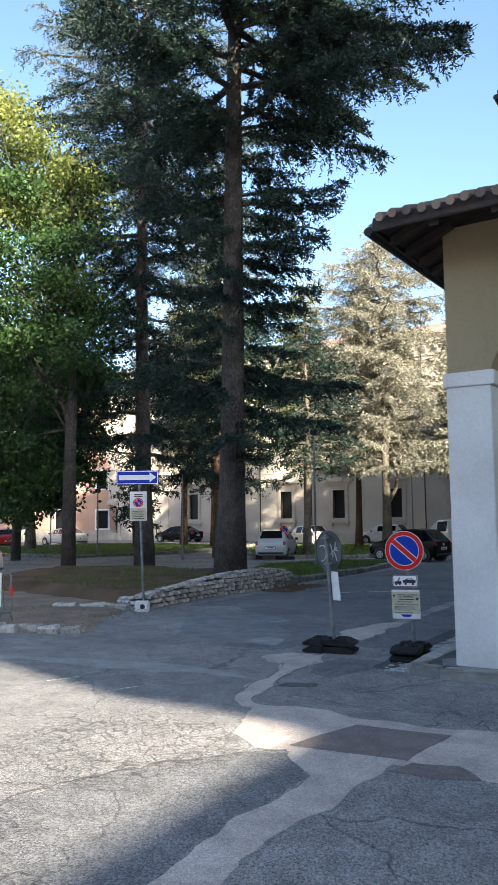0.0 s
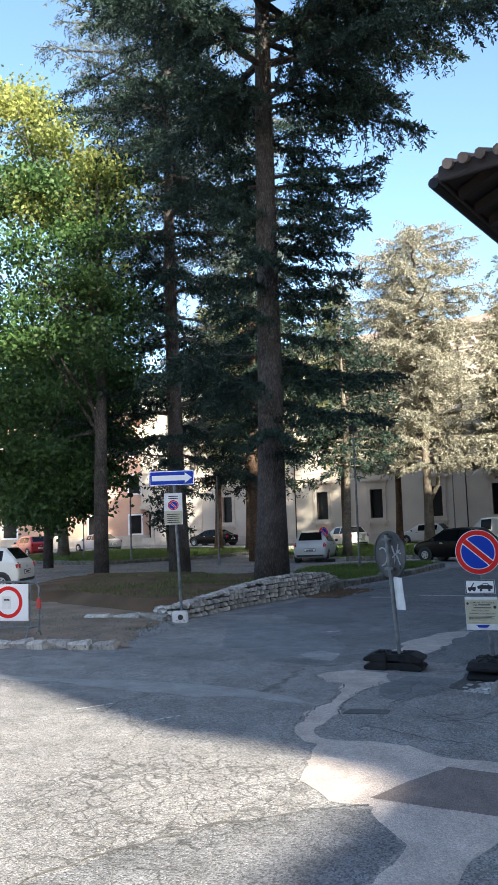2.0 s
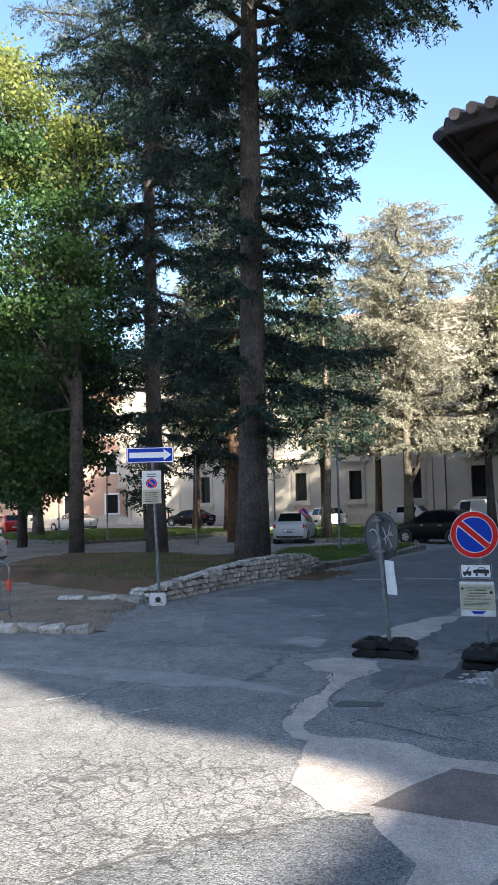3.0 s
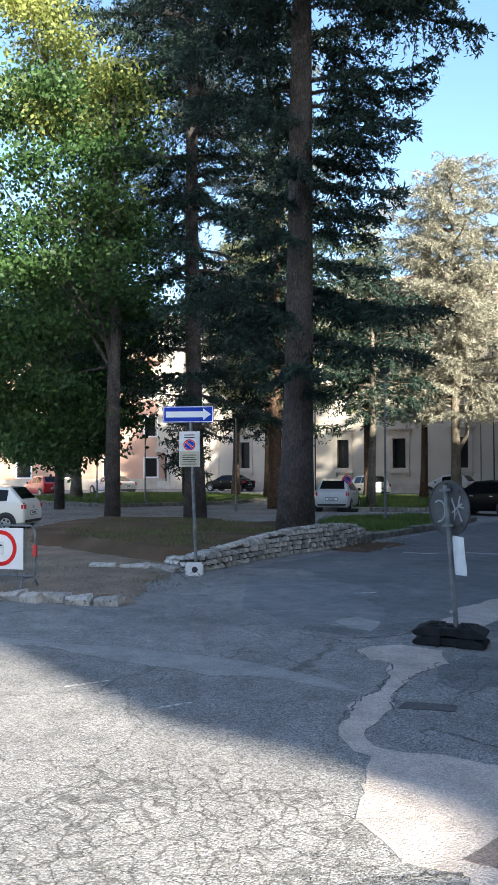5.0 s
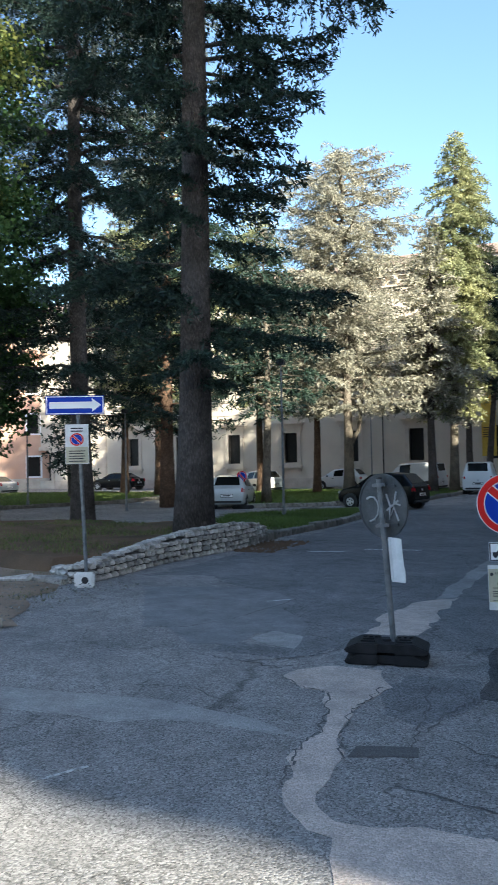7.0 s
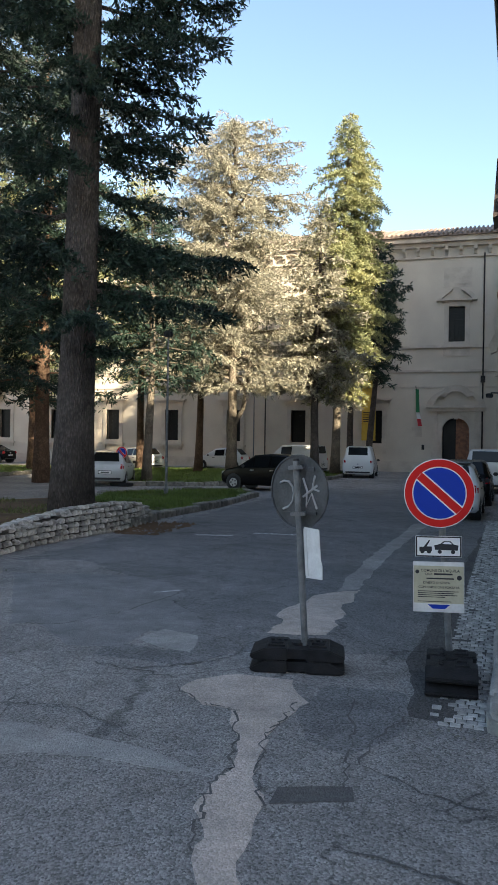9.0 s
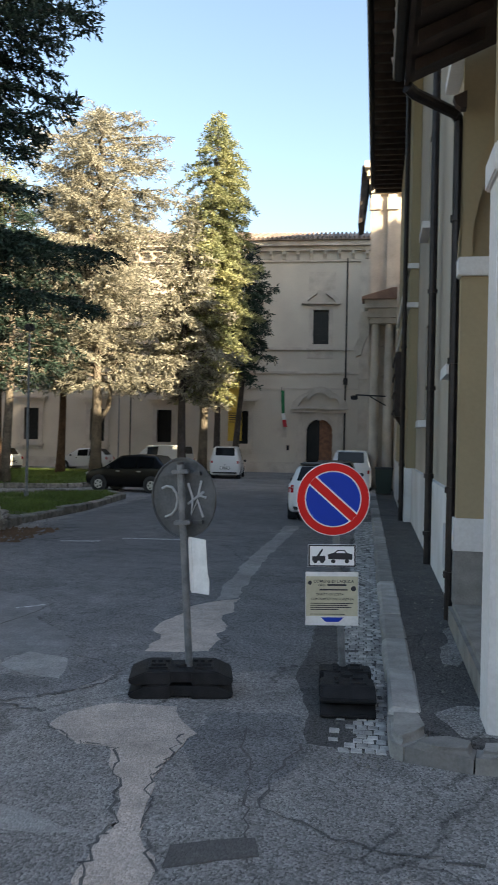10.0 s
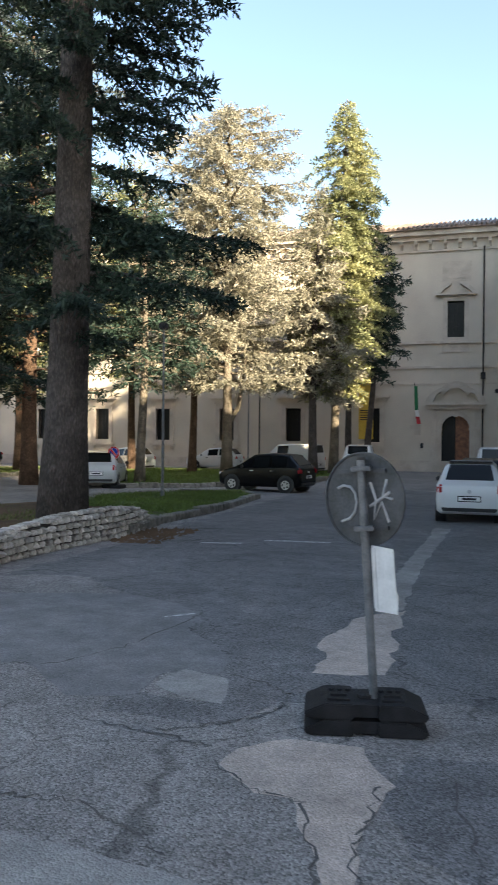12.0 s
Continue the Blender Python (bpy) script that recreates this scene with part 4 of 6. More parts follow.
part("staff", tube([(0.05, 0.45, -2.2), (-0.1, -0.25, 0.15)], 0.022, 8), IRON, flag)
for k, mm in enumerate((FLAG_GREEN, FLAG_WHITE, FLAG_RED)):
    z1, z0 = (-0.1, -1.7, -2.15)[k], (-1.7, -2.15, -2.65)[k]
    part("flag_stripe", prism([(-0.12 + k * 0.06, z1), (0.1 + k * 0.07, z1), (0.17 + k * 0.09, z0), (-0.06 + k * 0.07, z0)], -0.28 + k * 0.05, -0.16 + k * 0.05), mm, flag)

# pinkish building far on the left
lb = thing("pink_building", pose(-62, 50, 0, 0, 0, 52), "orange-pink plastered house with pale shuttered windows", "building", kind="structure")
lh = [(-14 + i * 4, -12.8 + i * 4, z, z + 1.8) for i in range(8) for z in (1.2, 5.2, 9.0)]
part("wall", pierced(-18, 20, 0, 12.5, 0, 0.5, lh), PINK_WALL, lb)
part("rear_wall", box(-18, 20, 0.8, 10, 0, 12.4), GLASS_DARK, lb)
part("plinth", box(-18, 20, -0.06, -0.003, 0, 1.0), STONE_TRIM, lb)
part("roof", prism([(-0.9, 12.5), (-0.9, 12.65), (5, 14.8), (10.5, 12.5)], -18.5, 20.5, "x"), ROOF_TILE, lb)
for h in lh:
    wi = new("window")
    wi.parent = lb
    part("window_frame", pierced(h[0] - 0.15, h[1] + 0.15, h[2] - 0.15, h[3] + 0.15, -0.05, 0.2, [h]), SIGN_WHITE, wi)
    part("pane", box(h[0], h[1], 0.22, 0.26, h[2], h[3]), GLASS_DARK, wi)

# ---- right-hand buildings; their wall runs along the local y axis, its face at x = 0 ----
RW = pose(-2.42, 15.4, 0, 0, 0, -1.85)
tall = thing("tall_building", RW, "tall grey-beige plastered building with white plinth and deep dark eaves", "building", kind="structure")


def wall_x(x0, x1, y0, y1, z0, z1, holes, bm=None):
    """A wall slab in y-z with holes (y0, y1, z0, z1) through it."""
    bm2 = pierced(y0, y1, z0, z1, 0, 1, holes)
    for v in bm2.verts:
        v.co = Vector((x0 + (x1 - x0) * v.co.y, v.co.x, v.co.z))
    if bm is None:
        return bm2
    me = bpy.data.meshes.new("tmp")
    bm2.to_mesh(me)
    bm2.free()
    bm.from_mesh(me)
    bpy.data.meshes.remove(me)
    return bm


TW = [(1.0, 1.75, 3.1, 4.7), (1.2, 2.0, 0.45, 1.05), (7.2, 8.2, 2.6, 4.6), (7.2, 8.2, 6.6, 8.6), (1.0, 1.9, 7.0, 8.6)]
part("wall", wall_x(0.12, 0.62, 0.0, 22.0, 0, 12.2, TW), GREIGE, tall)
part("attic_wall", box(0.12, 6.3, 0.0, 4.3, 12.2, 15.0), GREIGE, tall)
part("inner_wall", box(0.9, 6.3, 0.1, 22, 0, 12.2), GLASS_DARK, tall)
part("end_wall", box(0.125, 6.3, -0.02, 0.09, 0, 12.2), GREIGE, tall)
part("plinth", wall_x(0.03, 0.118, 0.0, 22.0, 0, 1.5, [(1.2, 2.0, 0.45, 1.05)]), WHITE_PLASTER, tall)
for h in TW:
    wi = new("window")
    wi.parent = tall
    part("pane", box(0.45, 0.5, h[0], h[1], h[2], h[3]), GLASS_DARK, wi)
    if h[2] > 1:
        part("window_sill", box(-0.06, 0.2, h[0] - 0.1, h[1] + 0.1, h[2] - 0.14, h[2] - 0.003), WHITE_PLASTER, wi)
# projecting olive bay with white bands
part("bay", box(-0.1, 0.115, 11.5, 21.9, 1.5, 12.1), OLIVE, tall)
part("bay_plinth", box(-0.16, 0.028, 11.42, 21.95, 0.0, 1.5), WHITE_PLASTER, tall)
for z in (5.62, 6.62):
    part("band", box(-0.17, 0.11, 11.43, 21.9, z, z + 0.13), WHITE_PLASTER, tall)
part("shutter_box", box(-0.4, -0.12, 13.2, 15.2, 2.9, 4.7, None, 0.03), DARK_WOOD, tall, "dark wooden enclosed balcony")
for z in (3.0, 3.5, 4.0, 4.45):
    part("balcony_rail", box(-0.44, -0.402, 13.1, 15.3, z, z + 0.07), DARK_WOOD, tall)
part("balcony_bracket", prism([(-0.38, 2.9), (-0.1, 2.9), (-0.1, 2.5)], 14.0, 14.2, "y"), DARK_WOOD, tall)
for yy, xx, top in ((0.12, -0.02, 5.72), (4.3, 0.0, 11.9), (11.75, -0.2, 11.9), (22.05, 0.0, 11.0)):
    pipe = new("downpipe")
    pipe.parent = tall
    pts = [(xx - 0.02, yy, 0.13), (xx - 0.02, yy, top)] if yy > 1 else [(xx - 0.02, yy, 0.13), (xx - 0.02, yy, top), (xx - 0.08, yy - 0.08, top + 0.07), (-0.56, yy - 0.42, top + 0.16), (-0.64, yy - 0.5, top + 0.2)]
    part("pipe", tube(pts, 0.065, 10), PIPE, pipe)
    for z in (0.6, 1.55, 3.0, 4.6):
        part("pipe_clip", tube([(xx - 0.02, yy, z), (xx - 0.02, yy, z + 0.07)], 0.085, 10), PIPE, pipe)
for k in range(36):
    part("rafter", box(-1.13, 0.13, 4.5 + k * 0.5, 4.62 + k * 0.5, 11.98, 12.19), DARK_WOOD, tall)
part("eave_board", box(-1.18, 6.3, 4.35, 22.3, 12.2, 12.27), DARK_WOOD, tall)
part("roof", prism([(-1.2, 12.27), (-1.2, 12.36), (3, 13.2), (6.5, 12.4), (6.5, 12.27)], 4.35, 22.4, "y"), ROOF_EDGE, tall)
part("gutter", tube([(-1.23, 4.35, 12.2), (-1.23, 22.3, 12.2)], 0.07, 10), PIPE, tall)

# corner porch: white pier, low tiled roof, platform, and the arched end wall behind it
wing = thing("corner_porch", RW, "ochre corner porch with white pier and dark tiled eaves", "building", kind="structure")
part("end_pier", box(-0.02, 0.33, -0.2, -0.03, 1.3, 3.92), OCHRE, wing)
part("end_panel", box(0.33, 6.0, -0.1, -0.03, 0.38, 7.4, box(-0.02, 0.33, -0.1, -0.032, 3.92, 7.4)), OCHRE, wing, "recessed ochre wall below the arch")
part("arch_ring", ring(2.68, 4.12, 2.6, 2.74, -0.2, -0.102, 40, None, 0, 180), OCHRE, wing)
spand = [(-0.02, 4.12), (-0.02, 7.4), (2.68, 7.4)] + [(2.68 + 2.74 * math.cos(radians(a)), 4.12 + 2.74 * math.sin(radians(a))) for a in range(90, 181, 6)]
part("spandrel", prism(spand, -0.2, -0.101), OLIVE, wing)
part("impost_band", box(-0.06, 6.0, -0.26, -0.03, 3.92, 4.12, None, 0.012), WHITE_PLASTER, wing)
part("pier_plinth", box(-0.05, 0.35, -0.24, -0.03, 0.95, 1.3), WHITE_PLASTER, wing)
part("plinth_stone", box(-0.04, 0.34, -0.22, -0.03, 0.37, 0.947), KERB_STONE, wing)
part("platform", box(-0.08, 6.0, -3.0, -0.1, 0.1, 0.37, None, 0.04), KERB_STONE, wing, "worn pale stone step")
gate = new("gate")
gate.parent = wing
for k in range(14):
    part("gate_bar", tube([(0.38 + k * 0.09, -0.3, 0.4), (0.38 + k * 0.09, -0.3, 2.6)], 0.014, 6), IRON, gate)
for z in (0.42, 1.5, 2.56):
    part("gate_rail", box(0.35, 1.75, -0.315, -0.285, z, z + 0.045), IRON, gate)
part("gate_panel", box(0.36, 1.75, -0.28, -0.26, 0.42, 2.56), IRON, gate)
# front pier towards the square
part("front_pier", box(-0.12, 0.5, -3.45, -3.06, 0.1, 3.93, None, 0.012), WHITE_PLASTER, wing, "white painted corner pier")
part("front_wall", box(-0.1, 0.48, -3.43, -3.08, 4.13, 6.22), OCHRE, wing)
part("front_band", box(-0.15, 0.56, -3.49, -3.0, 3.93, 4.13, None, 0.012), WHITE_PLASTER, wing)
fo = [(0.48, 4.08), (0.48, 6.22), (6.0, 6.22), (6.0, 4.08)] + [(3.24 + 2.72 * math.cos(radians(a)), 4.08 + 1.2 * math.sin(radians(a))) for a in range(4, 180, 8)]
part("front_arch", prism(fo, -3.43, -3.1), OCHRE, wing)
part("front_pier", box(6.0, 6.5, -3.45, -3.0, 0.1, 6.0), WHITE_PLASTER, wing)


def hip_slab(pts, thick, lift=0.0):
    """A sloped board of one roof plane."""
    bm = bmesh.new()
    lo = [bm.verts.new((x, y, z + lift)) for x, y, z in pts]
    hi = [bm.verts.new((x, y, z + lift + thick)) for x, y, z in pts]
    bm.faces.new(lo[::-1])
    bm.faces.new(hi)
    for i in range(len(pts)):
        j = (i + 1) % len(pts)
        bm.faces.new((lo[i], lo[j], hi[j], hi[i]))
    return bm


# hipped roof: one slope to the street, one to the square
EZ, PITCH = 6.0, 0.42
street = [(-0.62, -4.6, EZ), (3.7, -0.28, EZ + PITCH * 4.32), (-0.62, -0.28, EZ)]
square = [(-0.62, -4.6, EZ), (8.0, -4.6, EZ), (8.0, -0.28, EZ + PITCH * 4.32), (3.7, -0.28, EZ + PITCH * 4.32)]
for slope in (street, square):
    part("soffit", hip_slab(slope, 0.05), DARK_WOOD, wing)
    part("roof", hip_slab(slope, 0.07, 0.052), ROOF_EDGE, wing)
for k in range(7):
    yy = -4.2 + k * 0.56
    part("rafter", hip_slab([(-0.58, yy, EZ - 0.125), (-0.58, yy + 0.11, EZ - 0.125), (0.1, yy + 0.11, EZ - 0.125 + PITCH * 0.68), (0.1, yy, EZ - 0.125 + PITCH * 0.68)][::-1], 0.12), DARK_WOOD, wing)
for k in range(9):
    xx = 0.1 + k * 0.8
    part("rafter", hip_slab([(xx, -4.55, EZ - 0.12), (xx + 0.13, -4.55, EZ - 0.12), (xx + 0.13, -3.46, EZ - 0.12 + PITCH * 1.09), (xx, -3.46, EZ - 0.12 + PITCH * 1.09)], 0.12), DARK_WOOD, wing)
part("fascia", box(-0.64, 8.0, -4.66, -4.603, EZ - 0.06, EZ + 0.12, None, 0.01), DARK_WOOD, wing)
part("fascia", box(-0.67, -0.622, -4.6, -0.28, EZ - 0.06, EZ + 0.12, None, 0.01), DARK_WOOD, wing)
for k in range(44):
    xx = -0.5 + k * 0.19
    L = min(4.3, xx + 0.62)
    jig = 0.03 * math.sin(k * 5.0)
    part("roof_tile_row", tube([(xx, -4.76 + jig, EZ + 0.08), (xx, -4.6 + L, EZ + 0.13 + PITCH * L)], [0.062, 0.056], 8), ROOF_EDGE, wing)
for k in range(22):
    yy = -4.4 + k * 0.19
    L = yy + 4.6
    part("roof_tile_row", tube([(-0.78 + 0.02 * math.sin(k * 4.0), yy, EZ + 0.08), (-0.62 + L, yy, EZ + 0.13 + PITCH * L)], [0.062, 0.056], 8), ROOF_EDGE, wing)
part("gutter", tube([(-0.74, -4.58, EZ - 0.02), (-0.74, -0.45, EZ + 0.01)], 0.065, 10), PIPE, wing, "dark metal gutter")
part("corbel", prism([(-0.16, 5.78), (-0.02, 5.84), (-0.02, 5.66), (-0.08, 5.66), (-0.13, 5.7)], -0.42, -0.3), DARK_WOOD, wing)

# church front further along
church = thing("church", RW, "weathered stone church front with cornice and broken pediment", "church", kind="structure")
part("body", box(-0.1, 14, 34.0, 46.0, 0, 15.0), STONE_TRIM, church)
part("chapel", box(-0.1, 14, 25.0, 34.0, 0, 9.0), STONE_TRIM, church)
part("return_wall", box(-1.2, 0.25, 27.0, 29.0, 0, 14.2), STONE_TRIM, church)
for z, d in ((5.2, 0.2), (0.0, 0.2), (6.55, 0.14), (13.5, 0.2), (13.85, 0.4), (14.2, 0.62), (14.55, 0.85)):
    part("cornice", box(-1.2 - d * 0.5, 0.3, 26.9 - d * 0.5, 29.2, z, z + 0.3), STONE_TRIM, church)
for xx in (-1.1, -0.35):
    part("corner_pilaster", box(xx - 0.2, xx + 0.2, 26.86, 26.997, 0.31, 13.49), STONE_TRIM, church)
    part("capital", box(xx - 0.28, xx + 0.28, 26.8, 26.995, 12.7, 13.3, None, 0.04), STONE_TRIM, church)
part("roof_edge", prism([(-1.75, 14.86), (-1.9, 12.2), (-1.66, 12.3), (-1.45, 14.1), (-1.3, 14.86)], 27.1, 29.2), DARK_WOOD, church, "dark gable edge of the tiled roof")
part("porch_entablature", box(-1.5, 0.2, 25.6, 26.7, 8.1, 8.45, box(-1.36, 0.2, 25.8, 26.7, 7.7, 8.1, box(-1.25, 0.2, 25.9, 26.7, 7.45, 7.7))), STONE_TRIM, church)
part("porch_roof", prism([(-1.62, 8.453), (-1.62, 8.56), (-0.3, 8.95), (0.25, 8.95), (0.25, 8.453)], 25.45, 26.7), ROOF_TILE, church, "small clay-tiled porch roof")
part("scroll", prism([(-1.3, 8.05), (-1.62, 8.0), (-1.78, 7.5), (-1.7, 6.9), (-1.95, 6.4), (-1.85, 6.0), (-1.62, 6.1), (-1.45, 6.7), (-1.3, 7.0)], 26.1, 26.5), STONE_TRIM, church, "weathered stone scroll beside the porch")
for xx in (-1.0, -0.4):
    part("porch_column", tube([(xx, 26.2, 0.3), (xx, 26.2, 3.5), (xx, 26.2, 7.44)], [0.2, 0.21, 0.17], 14), STONE_TRIM, church)
for yy in (35.0, 37.5, 40.0, 43.0):
    part("pilaster", box(-0.4, -0.105, yy, yy + 1.1, 0.32, 14.1), STONE_TRIM, church)
part("roof", prism([(-0.35, 15.003), (-0.35, 15.1), (6, 17.0), (14.5, 15.0)], 34, 46, "y"), STONE_TRIM, church)
# unseen tall mass added to keep sun off part of the palace front
part("nave_blocker", box(10.5, 22, 24.4, 47, 0, 27.5), STONE_TRIM, church)
# out-of-view shaft added only for its shadow on the palace
tower = thing("tower_blocker", pose(11, 35.2, 0), "unseen stone block added behind the church to shade the palace", "tower", kind="structure")
part("shaft", box(-3, -1, -0.9, 0.8, 0, 18), STONE_TRIM, tower)
lampb = thing("wall_lamp", RW @ pose(-1.4, 25.2, 4.2), "black iron wall bracket lamp on the church corner", "lamp")
part("arm", tube([(0.9, 0.1, 0), (-0.4, 0.1, 0.05)], 0.03, 8), IRON, lampb)
part("brace", tube([(0.9, 0.1, -0.4), (0.2, 0.1, 0.0)], 0.025, 8), IRON, lampb)
part("lamp_head", box(-0.6, -0.3, 0.0, 0.2, -0.16, 0.02, None, 0.03), IRON, lampb)
binn = thing("wheelie_bin", RW @ pose(-0.55, 22.6, 0.13), "dark green wheeled rubbish bin by the wall", "bin")
part("bin_body", prism([(-0.28, 0.05), (0.28, 0.05), (0.34, 1.0), (-0.34, 1.0)], -0.32, 0.32), plain("bin_green", (0.02, 0.035, 0.025), 0.5), binn)
part("lid", box(-0.37, 0.37, -0.36, 0.36, 1.0, 1.08, None, 0.02), BLACK_TRIM, binn)
for s in (-0.25, 0.25):
    part("wheel", tube([(s - 0.03, 0.33, 0.1), (s + 0.03, 0.33, 0.1)], 0.1, 12), TYRE, binn)

# unseen blocks added to the side and behind, which shade the square and let a strip of sun pass over the low one
side = thing("side_blocker", pose(10, 0, 0), "unseen tall block added to shade the square", "building", kind="structure")
# the stepped outline is shaped to cast the far edge of the sun strip
part("wall", prism([(0.16, 0), (0.16, 7.5), (-0.3, 8.0), (-0.62, 8.5), (-1.5, 9.2), (-2.3, 10.5), (-2.8, 11.4), (-4.4, 13.9), (-5.5, 27), (12.5, 27), (12.5, 0)], 0.0, 9.0, "x"), GREIGE, side)
low = thing("low_blocker", pose(10, 0, 0), "unseen low block added to bound the strip of sun", "building", kind="structure")
part("wall", prism([(0.14, 0), (0.14, 7.64), (-30, 7.64), (-30, 0)], 0.05, 8.0, "x"), OCHRE, low)
rear = thing("rear_blocker", pose(0, -26, 0), "unseen plastered block added behind to cut off light", "building", kind="structure")
part("wall", box(-40, 10, -6, 0, 0, 12), GREIGE, rear)


# ---- signs ----
def rubber_base(name, x, y, rz, w, d, rows, label):
    """Stacked recycled-rubber ballast blocks: two chamfered ends joined by a narrower middle, with sockets and studs on top."""
    b = thing(name, pose(x, y, 0, 0, 0, rz), label, "sign base", "sign bases")
    for k in range(rows):
        z, h = 0.004 + k * 0.112, 0.108
        blk = new("rubber_block")
        blk.parent = b
        for s in (-1, 1):
            pts = [(s * w * 0.1, z), (s * w * 0.46, z), (s * w * 0.5, z + 0.02), (s * w * 0.5, z + 0.045), (s * w * 0.33, z + h), (s * w * 0.1, z + h)]
            bm = prism(pts, -d / 2, d / 2)
            bmesh.ops.bevel(bm, geom=bm.edges[:], offset=0.009, segments=2, affect="EDGES")
            part("block_end", bm, RUBBER, blk)
            rim = part("socket_rim", pierced(min(s * w * .13, s * w * .31), max(s * w * .13, s * w * .31), -d * 0.34, -d * 0.06, 0, 1, [(min(s * w * .15, s * w * .29), max(s * w * .15, s * w * .29), -d * 0.3, -d * 0.1)]), RUBBER, blk)
            for v in rim.data.vertices:
                v.co = Vector((v.co.x, v.co.z, z + h - 0.004 + 0.02 * v.co.y))
            for q in range(3):
                part("stud", tube([(s * w * (.14 + .07 * q), d * 0.2, z + h - 0.004), (s * w * (.14 + .07 * q), d * 0.2, z + h + 0.016)], 0.02, 10), RUBBER, blk)
        part("middle", box(-w * 0.099, w * 0.099, -d * 0.42, d * 0.42, z + 0.012, z + h - 0.012), RUBBER, blk)
        part("pole_socket", tube([(0, 0, z + h - 0.014), (0, 0, z + h + 0.012)], 0.055, 14), RUBBER, blk)
    return b


rubber_base("rubber_base", -4.95, 12.87, 11, 0.84, 0.42, 2, "two stacked black rubber ballast blocks under a sign post")
rubber_base("rubber_base", -3.6, 12.85, 93, 0.84, 0.42, 2, "two stacked black rubber ballast blocks under a sign post")

# sign seen from behind, leaning
s1 = thing("traffic_sign", pose(-4.885, 12.87, 0.2, 0, -3.8, 0), "round traffic sign seen from behind on a leaning galvanised post", "traffic sign", "traffic signs")
part("post", tube([(0, 0, 0), (0, 0, 1.68)], 0.03, 14), GALV, s1, smooth=False)
part("post_cap", tube([(0, 0, 1.68), (0, 0, 1.7)], 0.031, 14), BLACK_TRIM, s1)
plate = new("sign_plate")
plate.parent = s1
plate.matrix_basis = pose(0.0, 0.06, 1.4, 0, 0, -26)
part("disc", disc(0, 0, 0.335, 0, 0.004), SIGN_BACK, plate)
part("rim", ring(0, 0, 0.325, 0.337, -0.012, 0.008), SIGN_BACK, plate)
for z in (-0.2, 0.2):
    part("stiffener", box(-0.2, 0.2, -0.02, -0.002, z - 0.015, z + 0.015), SIGN_BACK, plate)
scr = bmesh.new()
for pts in ([(-0.22, 0.08), (-0.17, 0.1), (-0.11, 0.09), (-0.07, 0.04), (-0.06, -0.02), (-0.08, -0.09), (-0.13, -0.14), (-0.2, -0.16)], [(0.06, 0.12), (0.1, 0.0), (0.08, -0.14), (0.15, -0.02), (0.2, -0.16)], [(0.2, 0.14), (0.16, 0.02), (0.24, 0.0)], [(0.05, -0.05), (0.22, 0.05)]):
    tube([(a, -0.003, b) for a, b in pts], 0.011, 6, scr)
part("scrawl", scr, SCRAWL, plate, "pale scrawled paint")
for z in (1.2, 1.62):
    part("clamp", box(-0.07, 0.07, -0.045, 0.05, z - 0.018, z + 0.018, None, 0.006), GALV, s1)
pp = new("notice_paper")
pp.parent = s1
pp.matrix_basis = pose(0.045, 0.0, 0.62, 0, 0, -30)
pp["label"] = "blank white notice sheet seen from behind"
part("sheet", prism([(0.0, 0.0), (0.19, -0.005), (0.2, 0.12), (0.185, 0.16), (0.18, 0.44), (0.0, 0.46)], -0.004, 0.004), PAPER, pp)
part("backing", box(0.0, 0.03, -0.012, 0.012, 0.02, 0.44), PAPER, pp)

# no-parking sign with panels
s2 = thing("traffic_sign", pose(-3.63, 13.1, 0.2, 0, -4.0, 6), "round red and blue no-parking sign with tow-away panel and notice", "traffic sign", "traffic signs")
part("post", tube([(0, 0, 0), (0, 0, 1.72)], 0.03, 14), GALV, s2)


def no_parking(parent, x, y, z, r):
    d = new("sign_plate")
    d.parent = parent
    d.matrix_basis = pose(x, y, z)
    part("disc", disc(0, 0, r, 0, 0.01), SIGN_WHITE, d)
    part("red_border", ring(0, 0, r * 0.77, r * 0.975, -0.004, 0.0), SIGN_RED, d)
    part("blue_field", disc(0, 0, r * 0.735, -0.003, 0.0), SIGN_BLUE, d)
    c, s, w = math.cos(radians(-45)), math.sin(radians(-45)), r * 0.115
    for ww, yy, mm, nm in ((w * 1.35, -0.005, SIGN_WHITE, "slash_edge"), (w, -0.007, SIGN_RED, "slash")):
        q = [(a * c - b * s, a * s + b * c) for a, b in ((-r * 0.76, -ww), (r * 0.76, -ww), (r * 0.76, ww), (-r * 0.76, ww))]
        part(nm, prism(q, yy, -0.001), mm, d)
    return d


no_parking(s2, -0.012, -0.045, 1.42, 0.305)
tow = new("tow_panel")
tow.parent = s2
tow.matrix_basis = pose(-0.044, -0.045, 0.95, 0, 3, 0) @ Matrix.Diagonal((1.03, 1, 0.9, 1))
part("panel", box(-0.195, 0.195, 0, 0.008, -0.105, 0.105, None, 0.004), SIGN_WHITE, tow)
part("border", pierced(-0.19, 0.19, -0.1, 0.1, -0.003, 0.001, [(-0.178, 0.178, -0.088, 0.088)]), INK, tow)
part("tow_truck_symbol", prism([(-0.16, -0.045), (-0.16, -0.005), (-0.125, -0.005), (-0.08, 0.065), (-0.07, 0.06), (-0.1, 0.0), (-0.055, 0.0), (-0.055, -0.045)], -0.004, 0.0), INK, tow)
